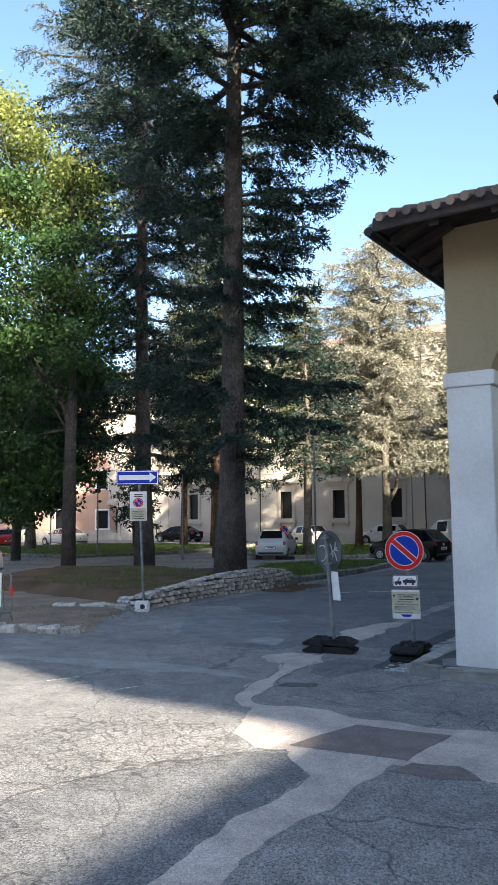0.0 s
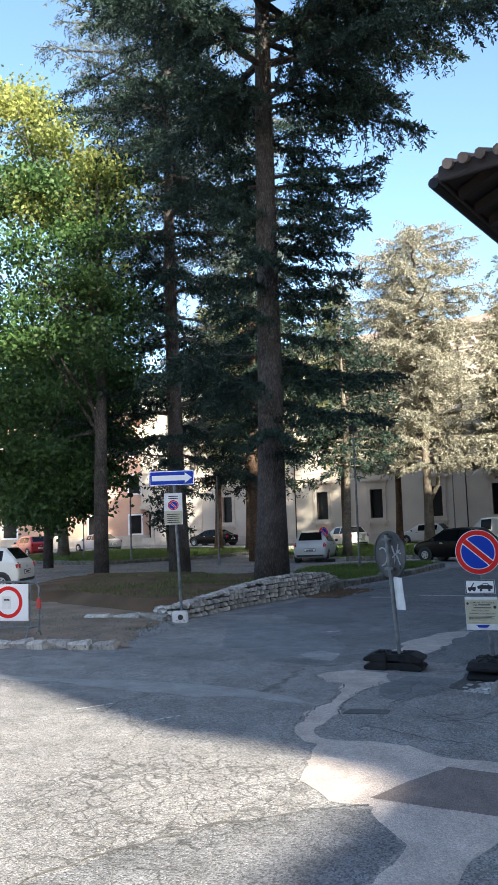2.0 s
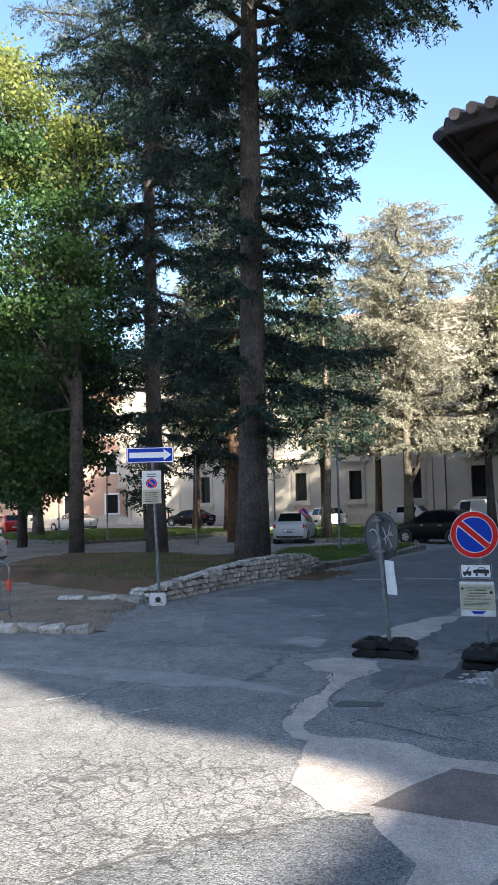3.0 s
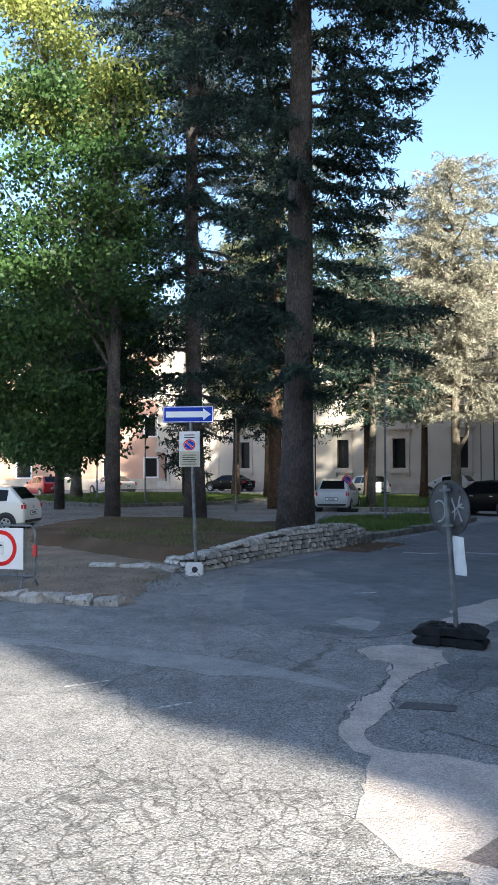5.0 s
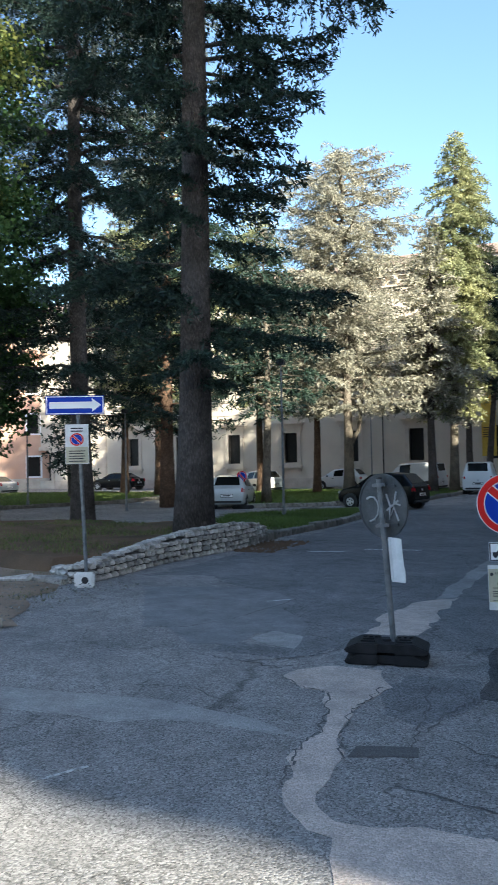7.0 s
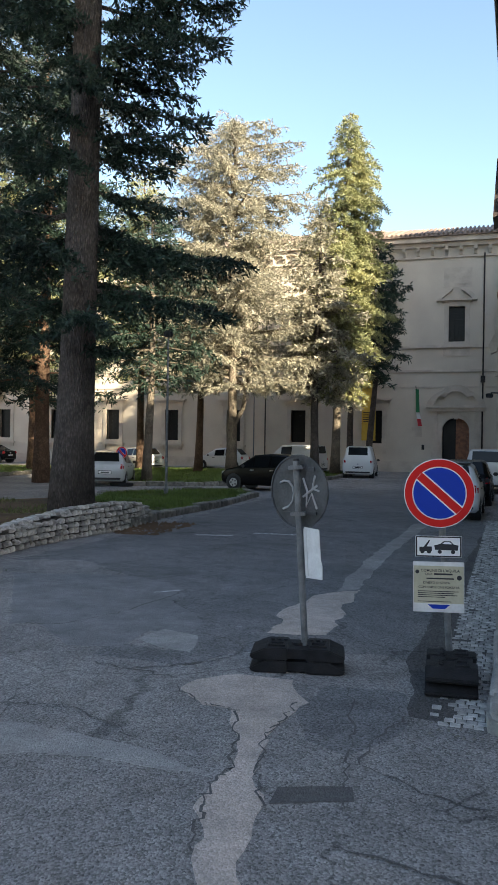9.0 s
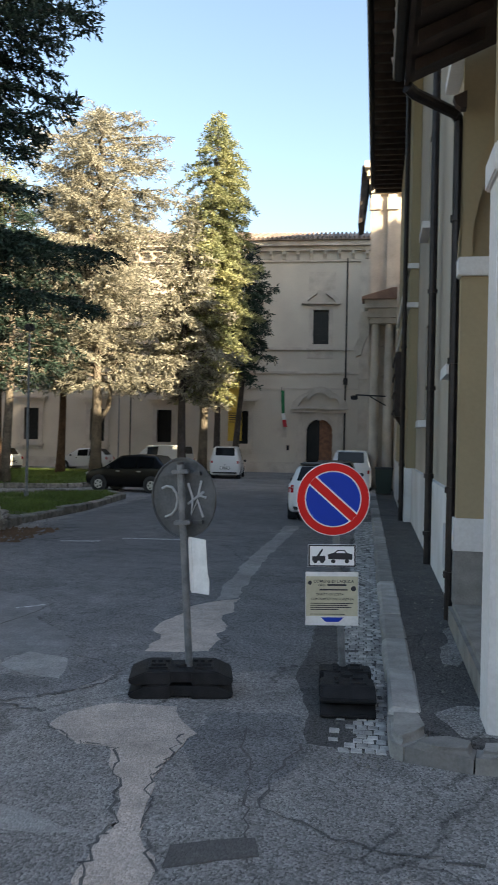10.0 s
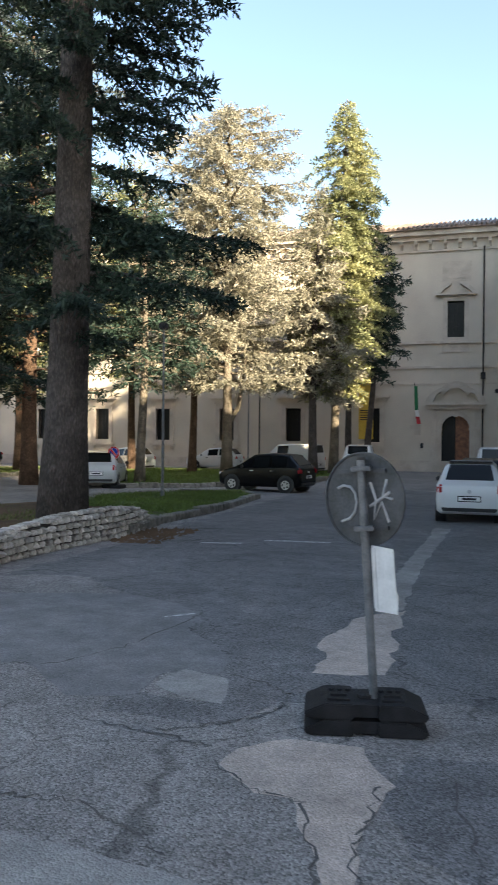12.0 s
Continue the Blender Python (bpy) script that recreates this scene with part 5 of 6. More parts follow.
part("car_symbol", prism([(-0.03, -0.03), (-0.035, 0.012), (0.015, 0.028), (0.045, 0.055), (0.1, 0.055), (0.125, 0.025), (0.165, 0.015), (0.16, -0.035)], -0.004, 0.0), INK, tow)
part("car_window", prism([(0.03, 0.028), (0.05, 0.046), (0.095, 0.046), (0.112, 0.026)], -0.0055, -0.004), SIGN_WHITE, tow)
for x in (-0.135, -0.08, 0.01, 0.12):
    part("wheel_symbol", disc(x, -0.05, 0.018, -0.005, 0.0, 14), INK, tow)
nt_ = new("notice")
nt_.parent = s2
nt_.matrix_basis = pose(-0.06, -0.048, 0.6, 0, 3, 0) @ Matrix.Diagonal((1.06, 1, 1.06, 1))
part("board", box(-0.21, 0.205, 0, 0.006, -0.215, 0.205, None, 0.003), PAPER, nt_)
part("yellow_sheet", box(-0.205, 0.2, -0.004, -0.001, -0.14, 0.17), PAPER_YELLOW, nt_, "yellowed printed notice")
for i, (a, b, h) in enumerate(((-0.1, 0.12, 0.011), (-0.17, 0.16, 0.006), (-0.17, 0.12, 0.006), (-0.17, 0.15, 0.006), (-0.17, 0.05, 0.006), (-0.17, 0.1, 0.005))):
    z = (0.066, -0.04, -0.056, -0.072, -0.088, -0.125)[i]
    part("text_bar", box(a, b, -0.006, -0.004, z - h / 2, z + h / 2), INK, nt_)


def lettering(text, size, parent, x, z):
    cur = bpy.data.curves.new("lettering", "FONT")
    cur.body, cur.size, cur.align_x, cur.extrude, cur.offset = text, size, "CENTER", 0.0006, 0.0004
    tmp_ob = bpy.data.objects.new("tmp_text", cur)
    me = bpy.data.meshes.new_from_object(tmp_ob)
    bpy.data.objects.remove(tmp_ob)
    me.materials.append(INK)
    share("lettering", me, parent, pose(x, -0.0055, z, 90, 0, 0))


lettering("COMUNE DI L'AQUILA", 0.031, nt_, 0.01, 0.122)
lettering("ORD.", 0.026, nt_, -0.08, 0.094)
part("text_bar", box(-0.04, 0.11, -0.006, -0.004, 0.096, 0.11), INK, nt_)
lettering("DIVIETO DI SOSTA", 0.026, nt_, -0.02, 0.022)
lettering("CON RIMOZIONE FORZATA", 0.026, nt_, 0.0, -0.015)
part("crest", disc(0.165, 0.075, 0.02, -0.006, -0.004, 16), INK, nt_)
part("crest", disc(-0.175, 0.12, 0.016, -0.006, -0.004, 16), INK, nt_)
part("footer_badge", prism([(-0.09, -0.15), (-0.05, -0.185), (0.05, -0.185), (0.09, -0.15)], -0.006, -0.004), SIGN_BLUE, nt_)

# one-way sign
s3 = thing("one_way_sign", pose(-11.15, 15.86, 0, 0, -2.6, 0), "blue one-way arrow sign with a paper notice on a galvanised post", "traffic sign", "traffic signs")
part("post", tube([(0, 0, 0), (0, 0, 3.22)], 0.032, 12), GALV, s3)
arrow = new("arrow_plate")
arrow.parent = s3
arrow.matrix_basis = pose(0.0, -0.075, 3.14, 0, 2.0, 33) @ Matrix.Diagonal((1.04, 1, 1.06, 1))
part("plate", box(-0.48, 0.48, 0, 0.012, -0.155, 0.155, None, 0.005), SIGN_BLUE, arrow)
part("edge_line", pierced(-0.468, 0.468, -0.145, 0.145, -0.003, 0.002, [(-0.455, 0.455, -0.132, 0.132)]), SIGN_WHITE, arrow)
part("arrow_shape", prism([(-0.42, -0.055), (0.28, -0.055), (0.28, -0.11), (0.43, 0.0), (0.28, 0.11), (0.28, 0.055), (-0.42, 0.055)], -0.004, 0.002), SIGN_WHITE, arrow)
note = new("notice")
note.parent = s3
note.matrix_basis = pose(0.0, -0.075, 2.46, 0, 2.0, 33) @ Matrix.Diagonal((0.87, 1, 0.8, 1))
part("sheet", box(-0.23, 0.23, 0, 0.008, -0.43, 0.43), PAPER, note)
part("yellow_sheet", box(-0.22, 0.22, -0.003, -0.001, -0.42, -0.06), PAPER_YELLOW, note)
for i in range(5):
    part("text_bar", box(-0.16, 0.16 - 0.03 * (i % 2), -0.006, -0.003, -0.16 - i * 0.055, -0.14 - i * 0.055), INK, note)
for i in range(2):
    part("text_bar", box(-0.12, 0.12, -0.004, -0.001, 0.33 - i * 0.06, 0.355 - i * 0.06), INK, note)
no_parking(note, 0, -0.012, 0.1, 0.14)
s3b = thing("concrete_block", pose(-11.13, 15.8, 0, 0, 0, 25), "whitewashed concrete block at the foot of a sign post", "block")
part("block", box(-0.17, 0.17, -0.14, 0.0, 0, 0.26, None, 0.03), WHITE_PLASTER, s3b)
part("stencil", disc(0.02, 0.13, 0.06, -0.144, -0.14, 16), INK, s3b)

# small no-parking sign on the lawn's edge and thin posts
s4 = thing("traffic_sign", pose(-18.5, 36.4, 0), "small round no-parking sign on a thin post", "traffic sign", "traffic signs")
part("post", tube([(0, 0, 0), (0, 0, 1.55)], 0.03, 10), GALV, s4)
no_parking(s4, 0, -0.05, 1.45, 0.26)
part("panel", box(-0.18, 0.18, -0.05, -0.04, 0.8, 1.05), PAPER, s4)
part("foot", box(-0.45, 0.45, -0.25, 0.25, 0.0, 0.16, None, 0.03), RUBBER, s4)
for x, y, h, r, nm in ((-14.1, 31.0, 5.6, 0.05, "lamp_post"), (-23.14, 34.0, 4.4, 0.05, "lamp_post"), (-30.7, 36.0, 3.7, 0.05, "lamp_post"), (-38.5, 40.0, 4.0, 0.05, "lamp_post"), (-18.9, 57.0, 5.2, 0.05, "lamp_post")):
    lp = thing(nm, pose(x, y, 0), "slim grey steel lamp post on the grass", "lamp post", "lamp posts")
    part("pole", tube([(0, 0, 0), (0, 0, h * 0.5), (0, 0, h)], [r, r * 0.85, r * 0.65], 10), GALV, lp)
    part("head", box(-0.14, 0.14, -0.14, 0.14, h, h + 0.22, None, 0.04), IRON, lp)
    part("collar", tube([(0, 0, 0.0), (0, 0, 0.35)], r * 1.5, 10), GALV, lp)

# crowd barrier with a round prohibition sign
br_ = thing("crowd_barrier", pose(-12.59, 12.4, 0.07, 0, 0, 20), "galvanised steel crowd barrier carrying a round prohibition sign", "barrier")
part("frame", tube([(0.62, 0, 0.12), (0.62, 0, 0.95), (0.55, 0, 1.06), (-1.4, 0, 1.06), (-1.5, 0, 0.95), (-1.5, 0, 0.12)], 0.02, 10), GALV, br_)
part("lower_rail", tube([(0.62, 0, 0.22), (-1.5, 0, 0.22)], 0.016, 8), GALV, br_)
for k in range(12):
    part("bar", tube([(0.45 - k * 0.16, 0, 0.22), (0.45 - k * 0.16, 0, 1.05)], 0.009, 6), GALV, br_)
for xx in (0.5, -1.35):
    part("foot", tube([(xx, -0.32, 0.0), (xx, -0.18, 0.2), (xx, 0.18, 0.2), (xx, 0.32, 0.0)], 0.016, 8), GALV, br_)
bs = new("sign_board")
bs.parent = br_
bs.matrix_basis = pose(0.0, -0.04, 0.66)
part("board", box(-0.5, 0.42, 0, 0.01, -0.33, 0.36), SIGN_WHITE, bs)
part("red_ring", ring(0.0, 0.02, 0.23, 0.3, -0.004, 0.0), SIGN_RED, bs)
part("sticker", box(-0.12, 0.06, -0.003, 0.0, -0.1, 0.13), PAPER, bs)
part("text_bar", box(-0.09, 0.03, -0.005, -0.003, 0.05, 0.08), INK, bs)
part("red_light", box(0.6, 0.68, -0.06, -0.02, 0.55, 0.75, None, 0.01), TAIL_RED, br_)


# ---- cars ----
HATCH = [(0.0, .38, .66, .70, .70), (.05, .27, .90, .94, .79), (.16, .22, .97, 1.06, .82), (.55, .2, .99, 1.46, .83), (1.3, .2, .96, 1.52, .83), (2.1, .2, .94, 1.45, .83), (2.8, .2, .92, 1.0, .83), (3.4, .22, .80, .86, .80), (3.62, .28, .66, .70, .73), (3.7, .38, .58, .6, .64)]
SEDAN = [(0.0, .38, .66, .70, .72), (.06, .27, .88, .93, .82), (.5, .22, .95, 1.02, .86), (1.25, .2, .96, 1.4, .87), (2.0, .2, .95, 1.44, .87), (2.7, .2, .93, 1.36, .87), (3.4, .2, .91, .98, .87), (4.1, .22, .78, .84, .84), (4.35, .28, .64, .7, .76), (4.45, .38, .56, .58, .66)]
VAN = [(0.0, .35, .80, .84, .78), (.04, .25, 1.02, 1.3, .86), (.12, .22, 1.04, 1.78, .88), (.6, .2, 1.02, 1.84, .88), (1.8, .2, 1.0, 1.84, .88), (2.6, .2, 1.0, 1.78, .88), (3.3, .2, .98, 1.12, .87), (3.85, .24, .82, .9, .83), (4.0, .3, .66, .7, .75), (4.06, .38, .58, .6, .66)]


def car(name, x, y, rz, profile, paint, label, wheel=0.3, closed_rear=False, dark_roof=False):
    """A car whose rear bumper's middle stands at (x, y), its nose towards local +y."""
    c = thing(name, pose(x, y, 0, 0, 0, rz), label, "van" if name == "van" else "car", "parked cars")
    bm = bmesh.new()
    rings, geo = [], []
    for (yy, zb, belt, roof, hw) in profile:
        k = min(1, max(0, (roof - belt) / 0.4))
        rh = hw * (0.93 - 0.17 * k)
        half = [(hw * 0.86, zb), (hw * 0.97, zb + 0.08), (hw, zb + (belt - zb) * 0.5), (hw * 0.975, belt), (rh, roof - 0.06 * k - 0.01), (rh * 0.86, roof)]
        geo.append((yy, half))
        pts = half + [(-a, b) for a, b in half[::-1]]
        rings.append([bm.verts.new((a, yy, b)) for a, b in pts])
    for a, b in zip(rings, rings[1:]):
        for j in range(12):
            bm.faces.new((a[j], a[(j + 1) % 12], b[(j + 1) % 12], b[j]))
    bm.faces.new(rings[0])
    bm.faces.new(rings[-1][::-1])
    body = part("body", bm, paint, c, smooth=True)
    mod = body.modifiers.new("soft", "BEVEL")
    mod.width, mod.segments, mod.limit_method, mod.angle_limit = 0.05, 3, "ANGLE", radians(16)
    mod.harden_normals = True
    length = profile[-1][0]

    def pane(quad, nm="window", mat=CAR_GLASS, inset=0.06, off=0.008):
        q = [Vector(p) for p in quad]
        mid = sum(q, Vector()) / len(q)
        nrm = (q[1] - q[0]).cross(q[2] - q[0]).normalized()
        if nrm.dot(mid - Vector((0, length / 2, 0.8))) < 0:
            nrm = -nrm
        q = [p + (mid - p).normalized() * inset for p in q]
        b2 = bmesh.new()
        lo, hi = [b2.verts.new(p - nrm * 0.01) for p in q], [b2.verts.new(p + nrm * off) for p in q]
        b2.faces.new(hi)
        k = len(q)
        for i in range(k):
            b2.faces.new((lo[i], lo[(i + 1) % k], hi[(i + 1) % k], hi[i]))
        return part(nm, b2, mat, c)

    # side, rear and front glass between belt and roof
    top = [i for i, p in enumerate(profile) if p[3] - p[2] > 0.3]
    for i in range(top[0], top[-1]):
        if closed_rear and profile[i][0] < length * 0.4:
            continue
        for s in (1, -1):
            a, b = geo[i], geo[i + 1]
            pane([(s * a[1][3][0], a[0], a[1][3][1]), (s * b[1][3][0], b[0], b[1][3][1]), (s * b[1][4][0], b[0], b[1][4][1]), (s * a[1][4][0], a[0], a[1][4][1])])
    for i, j in ((top[0], top[0] - 1), (top[-1], top[-1] + 1)):
        a, b = geo[i], geo[j]
        pane([(a[1][5][0], a[0], a[1][5][1]), (-a[1][5][0], a[0], a[1][5][1]), (-b[1][5][0], b[0], b[1][5][1]), (b[1][5][0], b[0], b[1][5][1])], "rear_window" if j < i else "windscreen", CAR_GLASS, 0.05, 0.012)
    if dark_roof:
        a, b = geo[top[0]], geo[top[-1]]
        part("roof_panel", box(-a[1][5][0], a[1][5][0], a[0], b[0] - 0.1, max(p[3] for p in profile) - 0.02, max(p[3] for p in profile) + 0.02, None, 0.015), BLACK_TRIM, c)
    hw = max(p[4] for p in profile)
    zt = profile[1][2]
    for s in (1, -1):
        part("tail_lamp", box(min(s * hw * .72, s * hw * .955), max(s * hw * .72, s * hw * .955), -0.012, 0.22, zt - 0.2, zt + 0.06, None, 0.06), TAIL_RED, c)
        part("headlamp", box(min(s * hw * .5, s * hw * .86), max(s * hw * .5, s * hw * .86), length - 0.32, length - 0.05, profile[-2][2] - 0.05, profile[-2][2] + 0.1, None, 0.03), LAMP_CLEAR, c)
        part("mirror", box(min(s * hw, s * (hw + 0.17)), max(s * hw, s * (hw + 0.17)), length * 0.66, length * 0.66 + 0.1, 0.93, 1.06, None, 0.03), BLACK_TRIM, c)
        for i in (0.3, 0.55):
            part("door_handle", box(min(s * hw * .985, s * (hw * .985 + 0.025)), max(s * hw * .985, s * (hw * .985 + 0.025)), length * i, length * i + 0.16, 0.82, 0.85), BLACK_TRIM if paint != CAR_BLACK else RIM, c)
    part("bumper", box(-hw * 0.8, hw * 0.8, -0.025, 0.1, 0.3, 0.42, None, 0.03), BLACK_TRIM, c)
    plate = part("number_plate", box(-0.26, 0.26, -0.012, 0.06, 0.56, 0.67, None, 0.004), SIGN_WHITE, c)
    part("plate_frame", box(-0.28, 0.28, -0.008, 0.05, 0.54, 0.69), BLACK_TRIM, plate)
    part("plate_bar", box(-0.17, 0.17, -0.016, -0.011, 0.59, 0.64), INK, plate)
    part("badge", disc(0, 0.8, 0.05, -0.01, 0.08, 16), RIM, c)
    for yy in (0.62, length - 0.72):
        for s in (1, -1):
            part("wheel_arch", tube([(s * (hw - 0.25), yy, wheel + 0.02), (s * (hw + 0.006), yy, wheel + 0.02)], wheel + 0.055, 22), BLACK_TRIM, c)
            w = new("wheel")
            w.parent = c
            w.matrix_basis = pose(s * (hw - 0.08), yy, wheel)
            part("tyre", tube([(-0.09, 0, 0), (-0.075, 0, 0), (0.075, 0, 0), (0.095 , 0, 0)], [wheel - 0.03, wheel, wheel, wheel - 0.03], 26), TYRE, w)
            part("rim", tube([(s * 0.088, 0, 0), (s * 0.1, 0, 0)], wheel * 0.6, 20), RIM, w)
            for k in range(5):
                a = k * 1.2566
                part("spoke_gap", tube([(s * 0.1, wheel * .38 * math.cos(a), wheel * .38 * math.sin(a)), (s * 0.103, wheel * .38 * math.cos(a), wheel * .38 * math.sin(a))], wheel * 0.13, 8), TYRE, w)
    return c


def paint(name, col, rough=0.3):
    return material(name, col, rough, 0, tuple(v * 0.93 for v in col), 1.5, 30, 0.0, 0.8, 0.5, coat=0.6)


CAR_WHITE, CAR_BLACK, CAR_SILVER, CAR_RED, CAR_GREY, CAR_CREAM = paint("white_car_paint", (0.72, 0.72, 0.72)), plain("black_car_paint", (0.003, 0.003, 0.0035), 0.22), paint("silver_car_paint", (0.42, 0.44, 0.45), 0.35), paint("red_car_paint", (0.5, 0.015, 0.02)), paint("grey_car_paint", (0.4, 0.41, 0.42)), paint("cream_car_paint", (0.7, 0.69, 0.64))
CAR_BLACK.node_tree.nodes["Principled BSDF"].inputs["Specular IOR Level"].default_value = 0.2
car("car", -4.42, 27.4, -1.5, HATCH, CAR_WHITE, "small white hatchback with black roof parked along the kerb", 0.29, False, True)
car("car", -4.15, 32.6, -1.5, HATCH, CAR_BLACK, "dark hatchback parked behind a white one along the kerb", 0.3)
car("van", -3.55, 39.5, -1.5, VAN, CAR_WHITE, "white van parked beside the wall", 0.3, True)
car("car", -10.55, 37.2, 78, HATCH, CAR_BLACK, "small black hatchback parked beside the lawn", 0.3)
car("van", -10.6, 50.2, 4, VAN, CAR_WHITE, "white panel van parked in front of the palace", 0.3, True)
car("van", -13.4, 54.0, 80, VAN, CAR_WHITE, "large white van parked behind the trees", 0.32, True)
car("car", -19.6, 57.6, 88, HATCH, CAR_WHITE, "white hatchback parked along the palace front", 0.31)
car("car", -24.0, 52.0, 62, HATCH, CAR_WHITE, "white hatchback parked among the trees", 0.3)
car("car", -18.95, 35.7, 18, HATCH, CAR_SILVER, "silver hatchback parked beside the lawn", 0.29)
car("car", -22.5, 21.4, 118, HATCH, CAR_CREAM, "cream white hatchback parked by the soil bed", 0.29)
car("car", -45.4, 42.5, 75, HATCH, CAR_RED, "red hatchback parked in the sun", 0.3)
car("car", -44.2, 49.0, 80, SEDAN, CAR_GREY, "light grey sedan parked under the trees", 0.31)
car("car", -39.5, 59.0, 88, SEDAN, CAR_BLACK, "dark sedan parked by the palace wall", 0.31)


# ---- trees ----
def interp(z, table):
    return float(np.interp(z, [a for a, _ in table], [b for _, b in table]))


def conifer(name, x, y, z0, height, r0, profile, branches, mat, bark, label, seed, blade=(0.16, 0.032), dens=9.0, tilt=0.12, droop=0.55, lean=(0, 0), fork=None, stubs=0, side=None, spread=0.34):
    """A tapered trunk with limbs in layers, each limb a flat spray of twigs set with needle tufts."""
    rng = np.random.default_rng(seed)
    t = thing(name, pose(x, y, z0), label, "tree", "trees")
    n = 14
    pts, rad = [], []
    for i in range(n + 1):
        f = i / n
        pts.append((lean[0] * f * height + 0.06 * math.sin(f * 7 + seed), lean[1] * f * height + 0.06 * math.cos(f * 6 + seed), f * height - 0.1))
        rad.append(max(0.02, r0 * (1 - f) ** 0.8 * (1.0 if f else 1.0) + (0.28 * r0 if i == 0 else 0.05 * r0 if i == 1 else 0)))
    bm = tube(pts, rad, 14)
    part("trunk", bm, bark, t, smooth=True)
    near = y < 30
    limbs = bmesh.new()
    at, al = [], []
    zlo, zhi = profile[0][0], min(profile[-1][0], height)
    for b in range(branches):
        z = zlo + (zhi - zlo) * ((b + rng.uniform(0, 1)) / branches) ** 0.92
        R = interp(z, profile)
        az = b * 2.39996 + rng.uniform(-0.5, 0.5)
        if side is not None and rng.random() < side[1]:
            az = side[0] + rng.normal(0, 0.5)
        L = R * rng.uniform(0.55, 1.08)
        if L < 0.25:
            continue
        f0 = z / height
        root = np.array([lean[0] * z, lean[1] * z, z])
        d = np.array([math.cos(az), math.sin(az), 0.0])
        tl, dr = tilt + rng.normal(0, 0.08), droop * rng.uniform(0.7, 1.3)
        s = np.linspace(0, 1, 7)
        path = root + d * (L * s)[:, None] + np.array([0, 0, 1.0]) * (L * (tl * s - dr * 0.5 * s ** 2 + 0.12 * s ** 4))[:, None]
        path[1:] += rng.normal(0, 0.03 * L ** 0.5, (6, 3))
        rb = max(0.012, 0.018 * L)
        limb = tube([tuple(p) for p in path], [rb * (1 - 0.85 * q) + 0.004 for q in s], 5, None if near else limbs, False)
        if near:
            part("limb", limb, bark, t)
        perp = np.array([-d[1], d[0], 0.0])
        nt = max(4, int(L * dens))
        fs = np.sort(rng.uniform(0.12, 1.0, nt))
        for f in fs:
            p = np.array([np.interp(f, s, path[:, k]) for k in range(3)])
            sg = 1 if rng.random() < 0.5 else -1
            tlen = (spread * L * (1 - f) ** 0.7 * rng.uniform(0.5, 1.2) + 0.14 + 0.05 * L)
            dirn = perp * sg * rng.uniform(0.5, 1.0) + d * rng.uniform(0.35, 1.0) + np.array([0, 0, rng.uniform(-0.35, 0.06)])
            dirn /= np.linalg.norm(dirn)
            m = max(5, int(tlen / blade[0] * 5.0))
            q = rng.uniform(0.0, 1.0, m)
            droopv = np.zeros((m, 3))
            droopv[:, 2] = -0.42 * tlen * q ** 2
            at.append(p + dirn * (tlen * q)[:, None] + droopv + rng.normal(0, blade[0] * 0.12, (m, 3)))
            a = dirn * 0.6 + rng.normal(0, 0.6, (m, 3))
            a[:, 2] -= 0.15
            al.append(a)
    for k in range(stubs if not near else 0):
        z = rng.uniform(0.12, 0.5) * zlo * 2
        az = rng.uniform(0, 6.28)
        L = rng.uniform(0.4, 1.4)
        tube([(0, 0, z), (math.cos(az) * L * .5, math.sin(az) * L * .5, z + .05), (math.cos(az) * L, math.sin(az) * L, z - .15)], [0.025, 0.015, 0.006], 5, limbs, False)
    if fork:
        for fz, dx, dy, top in fork:
            tube([(lean[0] * fz, lean[1] * fz, fz), (dx * 0.6, dy * 0.6, fz + (top - fz) * 0.3), (dx, dy, top)], [r0 * 0.5, r0 * 0.42, r0 * 0.2], 8, limbs, False)
    if near:
        limbs.free()
    else:
        tagged(part("branch_work", limbs, bark, t), kind="stuff")
    at, al = np.concatenate(at), np.concatenate(al)
    v, f = blades(at, al, blade[0] * rng.uniform(0.6, 1.4, len(at)), blade[1], rng)
    quick_mesh("crown", v, f, mat, t)
    return t


